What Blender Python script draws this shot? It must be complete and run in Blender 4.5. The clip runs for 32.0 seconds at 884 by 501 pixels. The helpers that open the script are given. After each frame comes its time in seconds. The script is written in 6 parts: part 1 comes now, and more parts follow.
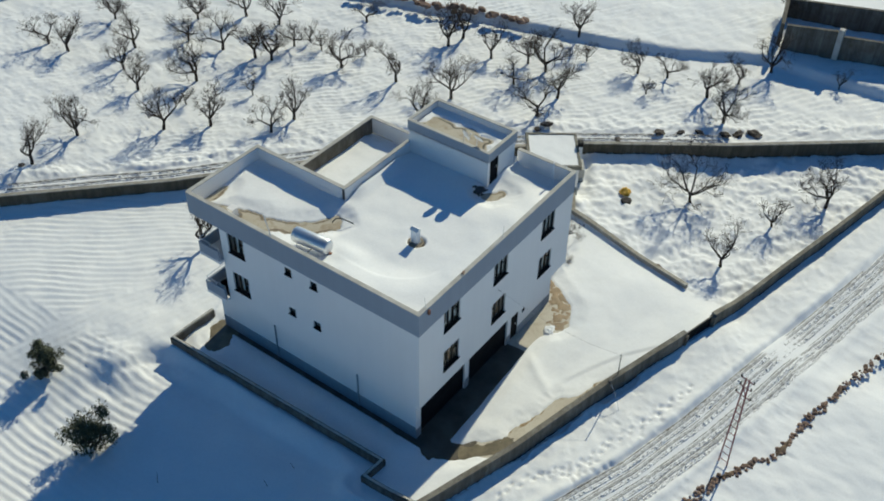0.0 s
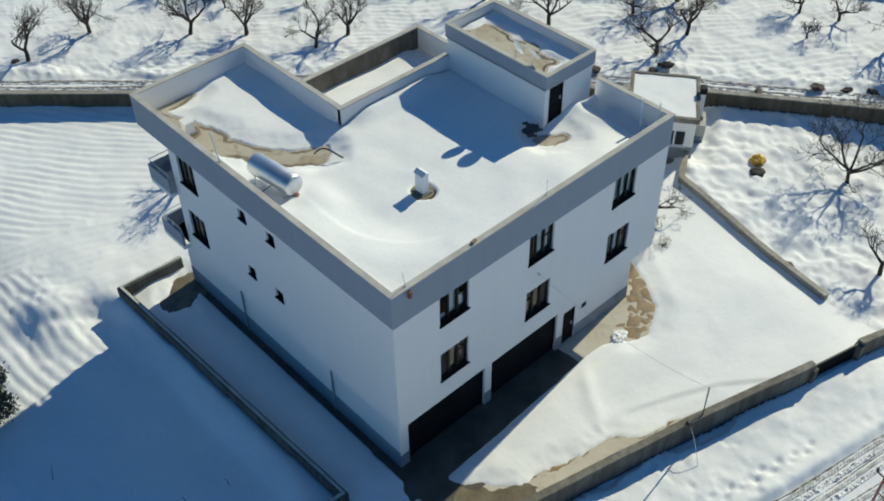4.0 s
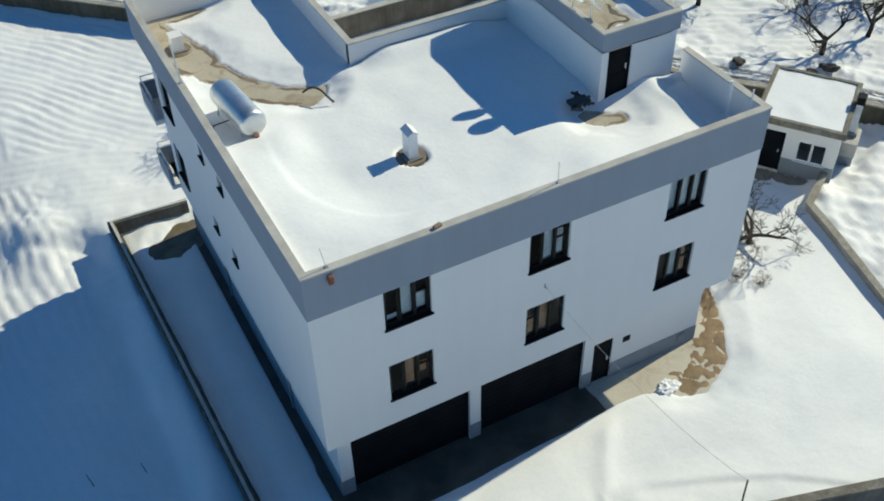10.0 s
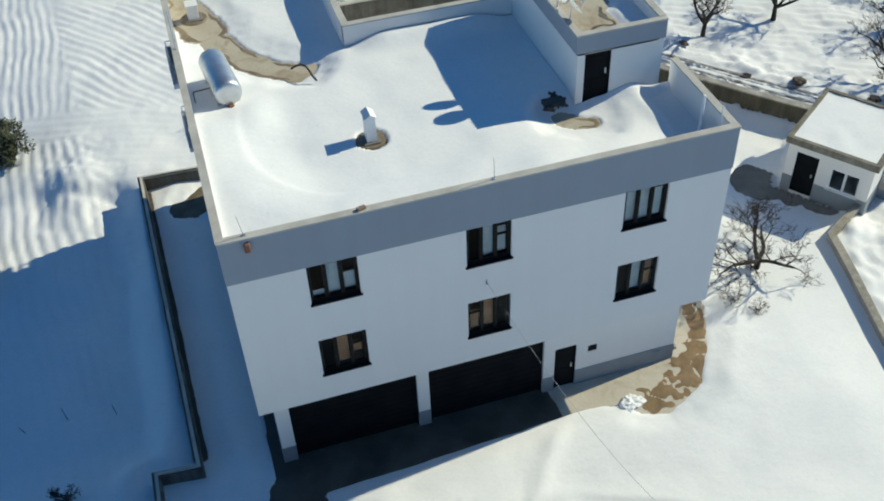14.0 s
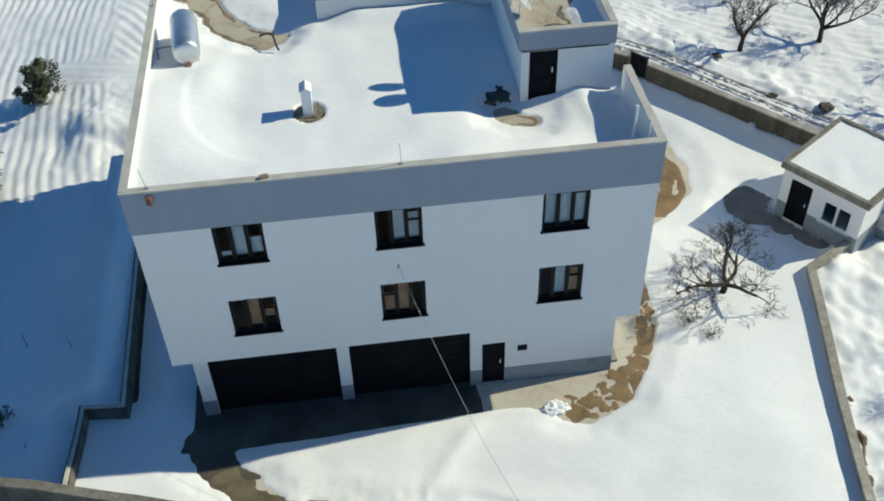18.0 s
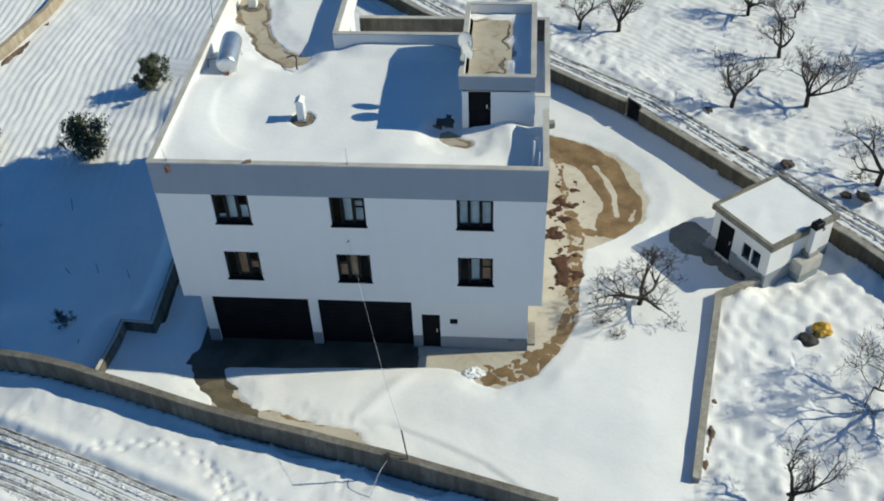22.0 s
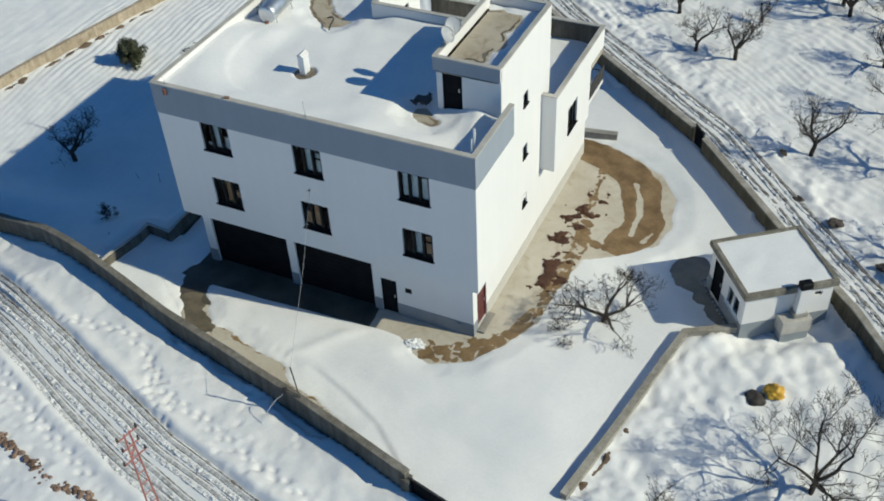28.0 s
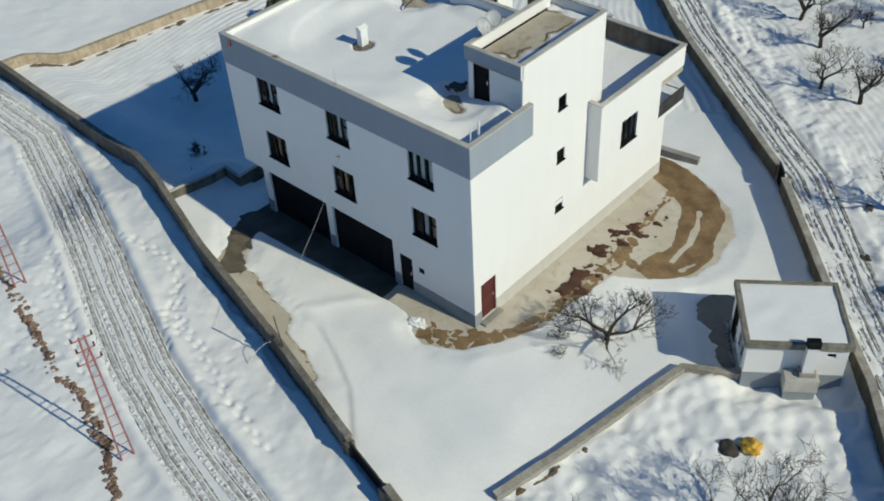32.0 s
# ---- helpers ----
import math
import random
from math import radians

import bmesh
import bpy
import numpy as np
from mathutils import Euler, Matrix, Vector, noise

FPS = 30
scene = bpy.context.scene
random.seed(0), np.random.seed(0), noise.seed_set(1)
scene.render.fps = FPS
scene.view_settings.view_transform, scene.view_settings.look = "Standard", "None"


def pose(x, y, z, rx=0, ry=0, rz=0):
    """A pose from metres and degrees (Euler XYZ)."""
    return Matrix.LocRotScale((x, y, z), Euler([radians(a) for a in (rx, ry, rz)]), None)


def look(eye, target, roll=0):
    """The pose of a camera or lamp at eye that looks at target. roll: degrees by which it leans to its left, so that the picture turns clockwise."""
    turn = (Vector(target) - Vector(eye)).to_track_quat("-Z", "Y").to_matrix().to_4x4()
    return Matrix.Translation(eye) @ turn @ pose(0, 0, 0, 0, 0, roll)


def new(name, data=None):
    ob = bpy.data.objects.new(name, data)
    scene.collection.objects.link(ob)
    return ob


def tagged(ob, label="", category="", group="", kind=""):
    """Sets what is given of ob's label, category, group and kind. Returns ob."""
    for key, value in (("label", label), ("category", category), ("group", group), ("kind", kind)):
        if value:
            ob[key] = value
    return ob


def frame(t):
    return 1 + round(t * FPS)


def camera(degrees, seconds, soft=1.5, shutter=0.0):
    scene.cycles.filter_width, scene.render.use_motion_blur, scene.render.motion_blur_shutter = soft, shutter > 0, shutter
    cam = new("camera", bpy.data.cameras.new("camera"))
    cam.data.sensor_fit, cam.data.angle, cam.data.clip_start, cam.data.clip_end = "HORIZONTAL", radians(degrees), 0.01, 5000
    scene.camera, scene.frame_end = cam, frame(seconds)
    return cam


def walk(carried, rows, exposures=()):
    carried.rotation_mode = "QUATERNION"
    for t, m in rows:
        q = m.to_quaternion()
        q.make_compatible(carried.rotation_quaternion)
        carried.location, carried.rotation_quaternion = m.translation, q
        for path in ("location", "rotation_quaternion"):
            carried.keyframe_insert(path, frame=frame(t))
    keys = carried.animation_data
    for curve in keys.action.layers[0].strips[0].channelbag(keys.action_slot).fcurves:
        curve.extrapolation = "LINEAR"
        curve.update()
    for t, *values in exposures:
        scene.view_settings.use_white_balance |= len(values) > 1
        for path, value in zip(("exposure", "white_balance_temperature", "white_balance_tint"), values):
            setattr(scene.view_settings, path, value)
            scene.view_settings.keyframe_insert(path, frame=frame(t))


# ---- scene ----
cam = camera(47.0, 32.0, soft=1.9)
PATH = [
    (0, (-28.002, -21.694, 45.064), (-26.777, -20.804, 43.758), 0.78),
    (0.5, (-25.870, -21.183, 43.405), (-24.666, -20.273, 42.092), 0.42),
    (1, (-23.887, -20.679, 41.831), (-22.708, -19.750, 40.509), 0.06),
    (1.5, (-22.110, -20.210, 40.298), (-20.957, -19.259, 38.968), -0.18),
    (2, (-20.485, -19.780, 38.825), (-19.360, -18.805, 37.489), -0.31),
    (2.5, (-18.929, -19.397, 37.438), (-17.835, -18.395, 36.097), -0.42),
    (3, (-17.406, -19.057, 36.122), (-16.344, -18.026, 34.777), -0.58),
    (3.5, (-15.920, -18.721, 34.886), (-14.891, -17.661, 33.538), -0.76),
    (5.5, (-10.809, -16.773, 30.342), (-9.899, -15.614, 28.990), -0.97),
    (6, (-9.858, -16.247, 29.320), (-8.969, -15.069, 27.970), -0.92),
    (6.5, (-8.942, -15.845, 28.455), (-8.077, -14.648, 27.106), -0.85),
    (7, (-8.163, -15.670, 27.854), (-7.322, -14.455, 26.505), -0.77),
    (7.5, (-7.553, -15.755, 27.566), (-6.738, -14.524, 26.217), -0.78),
    (8, (-7.054, -16.049, 27.520), (-6.265, -14.803, 26.170), -0.93),
    (8.5, (-6.619, -16.460, 27.553), (-5.856, -15.197, 26.203), -1.09),
    (9, (-6.169, -16.863, 27.576), (-5.433, -15.583, 26.227), -1.19),
    (9.5, (-5.652, -17.223, 27.572), (-4.946, -15.926, 26.223), -1.34),
    (10, (-5.094, -17.589, 27.545), (-4.421, -16.274, 26.197), -1.55),
    (10.5, (-4.526, -17.963, 27.513), (-3.884, -16.630, 26.167), -1.73),
    (11, (-3.939, -18.325, 27.486), (-3.332, -16.976, 26.141), -1.88),
    (11.5, (-3.299, -18.661, 27.479), (-2.729, -17.296, 26.134), -2.07),
    (12, (-2.625, -18.974, 27.488), (-2.092, -17.596, 26.141), -2.27),
    (12.5, (-1.968, -19.292, 27.482), (-1.468, -17.902, 26.134), -2.38),
    (13, (-1.284, -19.616, 27.466), (-0.817, -18.214, 26.118), -2.45),
    (13.5, (-0.515, -19.930, 27.463), (-0.083, -18.517, 26.114), -2.58),
    (14, (0.293, -20.237, 27.449), (0.691, -18.815, 26.100), -2.69),
    (14.5, (1.057, -20.544, 27.394), (1.426, -19.112, 26.047), -2.73),
    (16.5, (3.971, -21.117, 27.441), (4.227, -19.676, 26.078), -2.24),
    (17, (4.741, -21.299, 27.436), (4.962, -19.854, 26.071), -2.16),
    (17.5, (5.494, -21.503, 27.397), (5.682, -20.052, 26.032), -1.98),
    (18, (6.273, -21.760, 27.359), (6.427, -20.303, 25.998), -1.83),
    (18.5, (7.143, -22.124, 27.435), (7.258, -20.660, 26.077), -1.86),
    (19, (8.100, -22.652, 27.751), (8.171, -21.185, 26.394), -2.06),
    (19.5, (9.055, -23.399, 28.350), (9.083, -21.932, 26.991), -2.24),
    (20, (9.962, -24.396, 29.169), (9.951, -22.930, 27.809), -2.32),
    (20.5, (10.844, -25.627, 30.110), (10.800, -24.159, 28.752), -2.34),
    (21, (11.757, -27.008, 31.082), (11.681, -25.535, 29.732), -2.31),
    (21.5, (12.761, -28.383, 32.016), (12.651, -26.904, 30.674), -2.27),
    (22, (13.846, -29.498, 32.771), (13.699, -28.015, 31.437), -2.24),
    (22.5, (14.987, -30.146, 33.206), (14.802, -28.664, 31.876), -2.25),
    (23, (16.106, -30.368, 33.330), (15.881, -28.889, 32.003), -2.27),
    (23.5, (17.172, -30.344, 33.273), (16.909, -28.869, 31.948), -2.29),
    (24, (18.296, -30.215, 33.169), (17.991, -28.747, 31.845), -2.41),
    (24.5, (19.481, -30.042, 33.054), (19.131, -28.582, 31.733), -2.59),
    (25, (20.683, -29.856, 32.926), (20.287, -28.406, 31.606), -2.77),
    (25.5, (21.909, -29.686, 32.792), (21.465, -28.247, 31.476), -2.98),
    (27.5, (26.319, -28.428, 32.589), (25.688, -27.061, 31.273), -3.15),
    (28, (27.485, -28.013, 32.541), (26.805, -26.667, 31.228), -3.17),
    (28.5, (28.595, -27.592, 32.466), (27.866, -26.269, 31.155), -3.19),
    (29, (29.672, -27.161, 32.366), (28.895, -25.862, 31.058), -3.26),
    (29.5, (30.747, -26.699, 32.266), (29.921, -25.426, 30.963), -3.32),
    (30, (31.805, -26.164, 32.206), (30.931, -24.921, 30.905), -3.38),
    (30.5, (32.831, -25.573, 32.178), (31.909, -24.363, 30.879), -3.44),
    (31, (33.826, -24.955, 32.162), (32.859, -23.780, 30.864), -3.47),
    (31.5, (34.826, -24.291, 32.168), (33.814, -23.153, 30.871), -3.47),
    (32, (35.857, -23.570, 32.199), (34.802, -22.474, 30.902), -3.49),
]
walk(cam, [(t, look(eye, target, roll)) for t, eye, target, roll in PATH], [(0.0, 0.0, 5400, 0), (3.5, 0.06, 5400, 0), (6.0, 0.18, 5400, 0), (18.0, 0.21, 5380, 0), (22.0, 0.10, 5340, 1.4), (28.0, -0.07, 5330, 1.6), (32.0, -0.18, 5330, 1.6)])

# ---- world and sun ----
SUN_AZ, SUN_EL = 7.0, 34.3      # degrees from +x towards +y, and above the horizon
world = bpy.data.worlds.new("sky")
world.use_nodes = True
scene.world = world
wn = world.node_tree.nodes
sky = wn.new("ShaderNodeTexSky")
sky.sky_type = "NISHITA"
sky.sun_disc = False
sky.sun_elevation = radians(SUN_EL)
sky.sun_rotation = radians(90 - SUN_AZ)
sky.altitude = 900
sky.ozone_density = 5.0
sky.dust_density = 0.2
deep = wn.new("ShaderNodeMix")          # the deep blue of clear winter air
deep.data_type, deep.blend_type = "RGBA", "MULTIPLY"
deep.inputs[0].default_value = 1.0
deep.inputs[7].default_value = (0.84, 1.12, 1.21, 1.0)
world.node_tree.links.new(sky.outputs[0], deep.inputs[6])
world.node_tree.links.new(deep.outputs[2], wn["Background"].inputs[0])
wn["Background"].inputs[1].default_value = 0.061
sun = new("sun", bpy.data.lights.new("sun", "SUN"))
sun.data.energy, sun.data.angle, sun.data.color = 4.2, radians(0.55), (1.0, 0.812, 0.528)
sd = Vector((math.cos(radians(SUN_EL)) * math.cos(radians(SUN_AZ)), math.cos(radians(SUN_EL)) * math.sin(radians(SUN_AZ)), math.sin(radians(SUN_EL))))
sun.matrix_world = look(sd * 60, (0, 0, 0))

# ---- materials ----
def node_mat(name):
    m = bpy.data.materials.new(name)
    m.use_nodes = True
    nt = m.node_tree
    return m, nt, nt.nodes["Principled BSDF"]


def coords(nt, scale=(1, 1, 1), turn=0.0):
    geo = nt.nodes.new("ShaderNodeNewGeometry")
    mp = nt.nodes.new("ShaderNodeMapping")
    mp.inputs["Scale"].default_value = scale
    mp.inputs["Rotation"].default_value = (0, 0, radians(turn))
    nt.links.new(geo.outputs["Position"], mp.inputs["Vector"])
    return mp.outputs["Vector"]


def noise_tex(nt, vec, scale, detail=4.0, rough=0.55, warp=0.0):
    n = nt.nodes.new("ShaderNodeTexNoise")
    n.inputs["Scale"].default_value = scale
    n.inputs["Detail"].default_value = detail
    n.inputs["Roughness"].default_value = rough
    n.inputs["Distortion"].default_value = warp
    nt.links.new(vec, n.inputs["Vector"])
    return n.outputs["Fac"]


def ramp(nt, fac, stops):
    r = nt.nodes.new("ShaderNodeValToRGB")
    el = r.color_ramp.elements
    while len(el) < len(stops):
        el.new(0.5)
    for e, (p, c) in zip(el, stops):
        e.position = p
        e.color = (*c, 1) if not isinstance(c, (int, float)) else (c, c, c, 1)
    nt.links.new(fac, r.inputs["Fac"])
    return r.outputs["Color"]


def mix(nt, fac, a, b, mode="MIX"):
    n = nt.nodes.new("ShaderNodeMix")
    n.data_type, n.blend_type = "RGBA", mode
    for socket, v in ((n.inputs[0], fac), (n.inputs[6], a), (n.inputs[7], b)):
        if hasattr(v, "links"):
            nt.links.new(v, socket)
        else:
            socket.default_value = v if isinstance(v, (int, float)) else (*v, 1)
    return n.outputs[2]


def bump(nt, bsdf, height, strength, distance, under=None):
    b = nt.nodes.new("ShaderNodeBump")
    b.inputs["Strength"].default_value = strength
    b.inputs["Distance"].default_value = distance
    nt.links.new(height, b.inputs["Height"])
    if under is not None:
        nt.links.new(under, b.inputs["Normal"])
    nt.links.new(b.outputs["Normal"], bsdf.inputs["Normal"])
    return b.outputs["Normal"]


def surface(name, c1, c2, big=0.6, fine=14.0, rough=0.8, relief=0.3, depth=0.01, metal=0.0, grain=0.12, low=0.35, high=0.65, gloss=0.5):
    """A surface of two colours in large soft patches, with fine grain over them."""
    m, nt, bs = node_mat(name)
    vec = coords(nt)
    base = ramp(nt, noise_tex(nt, vec, big, 5.0), [(low, c1), (high, c2)])
    g = noise_tex(nt, vec, fine, 4.0, 0.65)
    tone = ramp(nt, g, [(0.25, 1 - grain), (0.75, 1 + grain * 0.4)])
    nt.links.new(mix(nt, 1.0, base, tone, "MULTIPLY"), bs.inputs["Base Color"])
    bs.inputs["Roughness"].default_value = rough
    bs.inputs["Specular IOR Level"].default_value = gloss
    bs.inputs["Metallic"].default_value = metal
    if relief:
        bump(nt, bs, g, relief, depth)
    return m


def snow_material(name, furrow=0.0):
    m, nt, bs = node_mat(name)
    vec = coords(nt)
    soft = noise_tex(nt, vec, 0.35, 4.0)
    grain = noise_tex(nt, vec, 9.0, 5.0, 0.7)
    col = ramp(nt, soft, [(0.3, (0.80, 0.81, 0.82)), (0.7, (0.88, 0.88, 0.87))])
    col = mix(nt, 1.0, col, ramp(nt, grain, [(0.3, 0.94), (0.6, 1.0)]), "MULTIPLY")
    nt.links.new(col, bs.inputs["Base Color"])
    bs.inputs["Roughness"].default_value = 0.75
    bs.inputs["Specular IOR Level"].default_value = 0.25
    nrm = bump(nt, bs, noise_tex(nt, vec, 1.6, 4.0, 0.6), 0.20, 0.10)
    bump(nt, bs, grain, 0.10, 0.015, nrm)
    return m


def render_paint(name, c, dirt=0.12):
    """Painted render on masonry: faint blotches, rain streaks, a fine sandy relief."""
    m, nt, bs = node_mat(name)
    vec = coords(nt)
    blot = noise_tex(nt, vec, 0.35, 5.0)
    streak = noise_tex(nt, coords(nt, (2.2, 2.2, 0.12)), 1.0, 4.0, 0.6)
    grain = noise_tex(nt, vec, 45.0, 3.0)
    dark = tuple(v * (1 - dirt) for v in c)
    col = ramp(nt, blot, [(0.3, dark), (0.65, c)])
    col = mix(nt, 1.0, col, ramp(nt, streak, [(0.2, 1 - dirt * 0.9), (0.7, 1.0)]), "MULTIPLY")
    nt.links.new(col, bs.inputs["Base Color"])
    bs.inputs["Roughness"].default_value = 0.85
    bs.inputs["Specular IOR Level"].default_value = 0.2
    bump(nt, bs, grain, 0.25, 0.004)
    return m


def glass_material(name):
    m, nt, bs = node_mat(name)
    bs.inputs["Base Color"].default_value = (0.9, 0.95, 0.96, 1)
    bs.inputs["Roughness"].default_value = 0.03
    bs.inputs["Transmission Weight"].default_value = 1.0
    bs.inputs["IOR"].default_value = 1.1
    bs.inputs["Specular IOR Level"].default_value = 0.8
    return m


def paving_material(name, dry, damp, stain):
    """Concrete slab: dry and damp areas with darker stains and fine grit."""
    m, nt, bs = node_mat(name)
    vec = coords(nt)
    base = ramp(nt, noise_tex(nt, vec, 0.55, 5.0, 0.6), [(0.35, damp), (0.62, dry)])
    wet = ramp(nt, noise_tex(nt, vec, 1.3, 5.0, 0.6, 0.8), [(0.52, 0.0), (0.68, 0.7)])
    grain = noise_tex(nt, vec, 16.0, 5.0, 0.7)
    col = mix(nt, wet, base, stain)
    col = mix(nt, 1.0, col, ramp(nt, grain, [(0.25, 0.82), (0.7, 1.05)]), "MULTIPLY")
    nt.links.new(col, bs.inputs["Base Color"])
    bs.inputs["Roughness"].default_value = 0.8
    bump(nt, bs, grain, 0.25, 0.01)
    return m


def weathered(name, c1, c2, drip, moss):
    """Old concrete: blotches, dark drips running down, mossy stains and grit."""
    m, nt, bs = node_mat(name)
    vec = coords(nt)
    base = ramp(nt, noise_tex(nt, vec, 0.7, 5.0, 0.6), [(0.35, c1), (0.65, c2)])
    runs = ramp(nt, noise_tex(nt, coords(nt, (3.0, 3.0, 0.25)), 1.0, 5.0, 0.65), [(0.35, 1.0), (0.62, 0.0)])
    base = mix(nt, mix(nt, 1.0, runs, (0.75, 0.75, 0.75), "MULTIPLY"), base, drip)
    spots = ramp(nt, noise_tex(nt, vec, 2.3, 5.0, 0.7), [(0.52, 0.0), (0.70, 0.8)])
    base = mix(nt, spots, base, moss)
    grit = noise_tex(nt, vec, 14.0, 5.0, 0.7)
    nt.links.new(mix(nt, 1.0, base, ramp(nt, grit, [(0.25, 0.7), (0.7, 1.08)]), "MULTIPLY"), bs.inputs["Base Color"])
    bs.inputs["Roughness"].default_value = 0.93
    bs.inputs["Specular IOR Level"].default_value = 0.2
    bump(nt, bs, grit, 0.6, 0.02)
    return m


SNOW = snow_material("snow")
WHITE = render_paint("white_render", (0.80, 0.79, 0.775), 0.03)
GREY = render_paint("grey_render", (0.315, 0.35, 0.405), 0.06)
PALEPLINTH = render_paint("pale_plinth", (0.58, 0.56, 0.52), 0.12)
PLINTH = render_paint("plinth_grey", (0.30, 0.33, 0.36), 0.16)
STAINCAP = weathered("stained_coping", (0.20, 0.185, 0.155), (0.33, 0.31, 0.265), (0.14, 0.125, 0.10), (0.15, 0.135, 0.10))
WORNCAP = weathered("worn_coping", (0.33, 0.31, 0.265), (0.50, 0.475, 0.42), (0.26, 0.24, 0.20), (0.22, 0.20, 0.15))
FIELDWALL = weathered("beige_field_wall", (0.42, 0.355, 0.26), (0.58, 0.50, 0.39), (0.33, 0.27, 0.19), (0.24, 0.19, 0.12))
COPING = surface("coping_concrete", (0.42, 0.40, 0.36), (0.55, 0.53, 0.48), 1.2, 18, 0.9, 0.4, 0.008)
CONCRETE = weathered("rough_concrete", (0.135, 0.125, 0.105), (0.225, 0.21, 0.18), (0.075, 0.07, 0.058), (0.10, 0.088, 0.058))
MOSSY = weathered("mossy_concrete", (0.105, 0.093, 0.066), (0.175, 0.155, 0.112), (0.06, 0.055, 0.04), (0.10, 0.085, 0.05))
SILT = surface("wet_silt", (0.105, 0.088, 0.055), (0.20, 0.168, 0.105), 1.4, 9, 0.5, 0.3, 0.01, grain=0.2)
RIM = surface("wet_rim", (0.15, 0.12, 0.08), (0.26, 0.205, 0.135), 2.0, 10, 0.6, 0.2, 0.005)
ROOFEDGE = weathered("roof_concrete", (0.22, 0.205, 0.165), (0.34, 0.32, 0.27), (0.14, 0.13, 0.10), (0.11, 0.095, 0.055))
DARKLUMP = surface("dark_lump", (0.03, 0.026, 0.024), (0.07, 0.06, 0.052), 3.0, 14, 0.8, 0.4, 0.02)
PATCH = surface("grey_damp_concrete", (0.15, 0.145, 0.13), (0.23, 0.22, 0.195), 1.0, 10, 0.75, 0.3, 0.01)
BARE = surface("bare_mortar", (0.26, 0.25, 0.22), (0.38, 0.36, 0.32), 0.8, 10, 0.92, 0.5, 0.015, grain=0.25)
ROOFDECK = paving_material("roof_screed", (0.50, 0.455, 0.36), (0.42, 0.37, 0.28), (0.30, 0.235, 0.15))
YARD = paving_material("yard_concrete", (0.58, 0.54, 0.45), (0.50, 0.45, 0.36), (0.42, 0.36, 0.26))
MUD = surface("muddy_water", (0.165, 0.106, 0.045), (0.30, 0.205, 0.098), 1.1, 7, 0.55, 0.3, 0.01, grain=0.25)
# damp concrete, its colour lowered further to carry the apron's shade
APRON = surface("damp_shaded_apron", (0.055, 0.046, 0.035), (0.11, 0.095, 0.073), 0.7, 10, 0.7, 0.3, 0.01)
FRAME = surface("anthracite_frame", (0.006, 0.007, 0.008), (0.011, 0.012, 0.013), 3, 60, 0.5, 0.0, gloss=0.15)
SHUTTER = surface("black_shutter", (0.007, 0.008, 0.010), (0.012, 0.013, 0.015), 1.5, 30, 0.7, 0.0, gloss=0.06)
GLASS = glass_material("window_glass")
CURTAIN = surface("sheer_curtain", (0.55, 0.57, 0.58), (0.68, 0.69, 0.69), 3, 30, 0.9, 0.2, 0.01)
CURTAIN2 = surface("tan_curtain", (0.40, 0.21, 0.11), (0.52, 0.31, 0.18), 3, 30, 0.9, 0.2, 0.01)
ROOM = surface("room_wall", (0.25, 0.22, 0.2), (0.32, 0.28, 0.25), 0.6, 12, 0.9, 0.0)
STEEL = surface("galvanised_steel", (0.60, 0.62, 0.64), (0.74, 0.75, 0.76), 2.0, 30, 0.42, 0.05, 0.002, metal=0.9)
RUST = surface("red_oxide_steel", (0.27, 0.10, 0.09), (0.37, 0.165, 0.15), 2.0, 25, 0.7, 0.2, 0.003)
DARKSTEEL = surface("dark_steel", (0.03, 0.03, 0.03), (0.06, 0.055, 0.05), 2.0, 25, 0.6, 0.1, 0.002)
REDDOOR = surface("red_door_paint", (0.075, 0.013, 0.012), (0.11, 0.02, 0.018), 2.0, 25, 0.45, 0.05, 0.002)
CABLE = surface("grey_cable", (0.42, 0.42, 0.42), (0.52, 0.52, 0.52), 3.0, 25, 0.6, 0.0)
PVC = surface("white_plastic", (0.74, 0.75, 0.76), (0.82, 0.83, 0.83), 2.0, 25, 0.4, 0.0)
DISHW = surface("dish_enamel", (0.70, 0.71, 0.72), (0.80, 0.80, 0.80), 2.0, 25, 0.4, 0.0)
BARK = surface("bark", (0.022, 0.018, 0.015), (0.055, 0.044, 0.036), 4.0, 30, 0.95, 0.6, 0.02)
TWIG = surface("twigs", (0.036, 0.028, 0.023), (0.075, 0.058, 0.046), 2.0, 20, 0.95, 0.0)
LEAF = surface("olive_leaves", (0.034, 0.043, 0.02), (0.095, 0.102, 0.05), 2.0, 12, 0.7, 0.0)
STONE = surface("field_stone", (0.13, 0.085, 0.06), (0.36, 0.25, 0.185), 1.5, 12, 0.95, 0.5, 0.02, grain=0.3)
DARKSTONE = surface("dark_field_stone", (0.045, 0.038, 0.033), (0.12, 0.10, 0.085), 2.0, 12, 0.95, 0.5, 0.02, grain=0.3)
SLUSH = surface("road_slush", (0.42, 0.41, 0.395), (0.80, 0.80, 0.80), 5.0, 11, 0.8, 0.7, 0.04, grain=0.4, low=0.38, high=0.66)
SLUSH2 = surface("lane_slush", (0.20, 0.185, 0.16), (0.66, 0.65, 0.63), 3.5, 9, 0.8, 0.8, 0.05, grain=0.4, low=0.40, high=0.64)
CHURN = surface("churned_snow", (0.56, 0.55, 0.53), (0.86, 0.86, 0.86), 7.0, 14, 0.8, 0.8, 0.05, grain=0.3, low=0.36, high=0.52)
EARTH = surface("dry_earth", (0.10, 0.068, 0.042), (0.21, 0.15, 0.10), 2.2, 12, 0.95, 0.6, 0.03, grain=0.3)
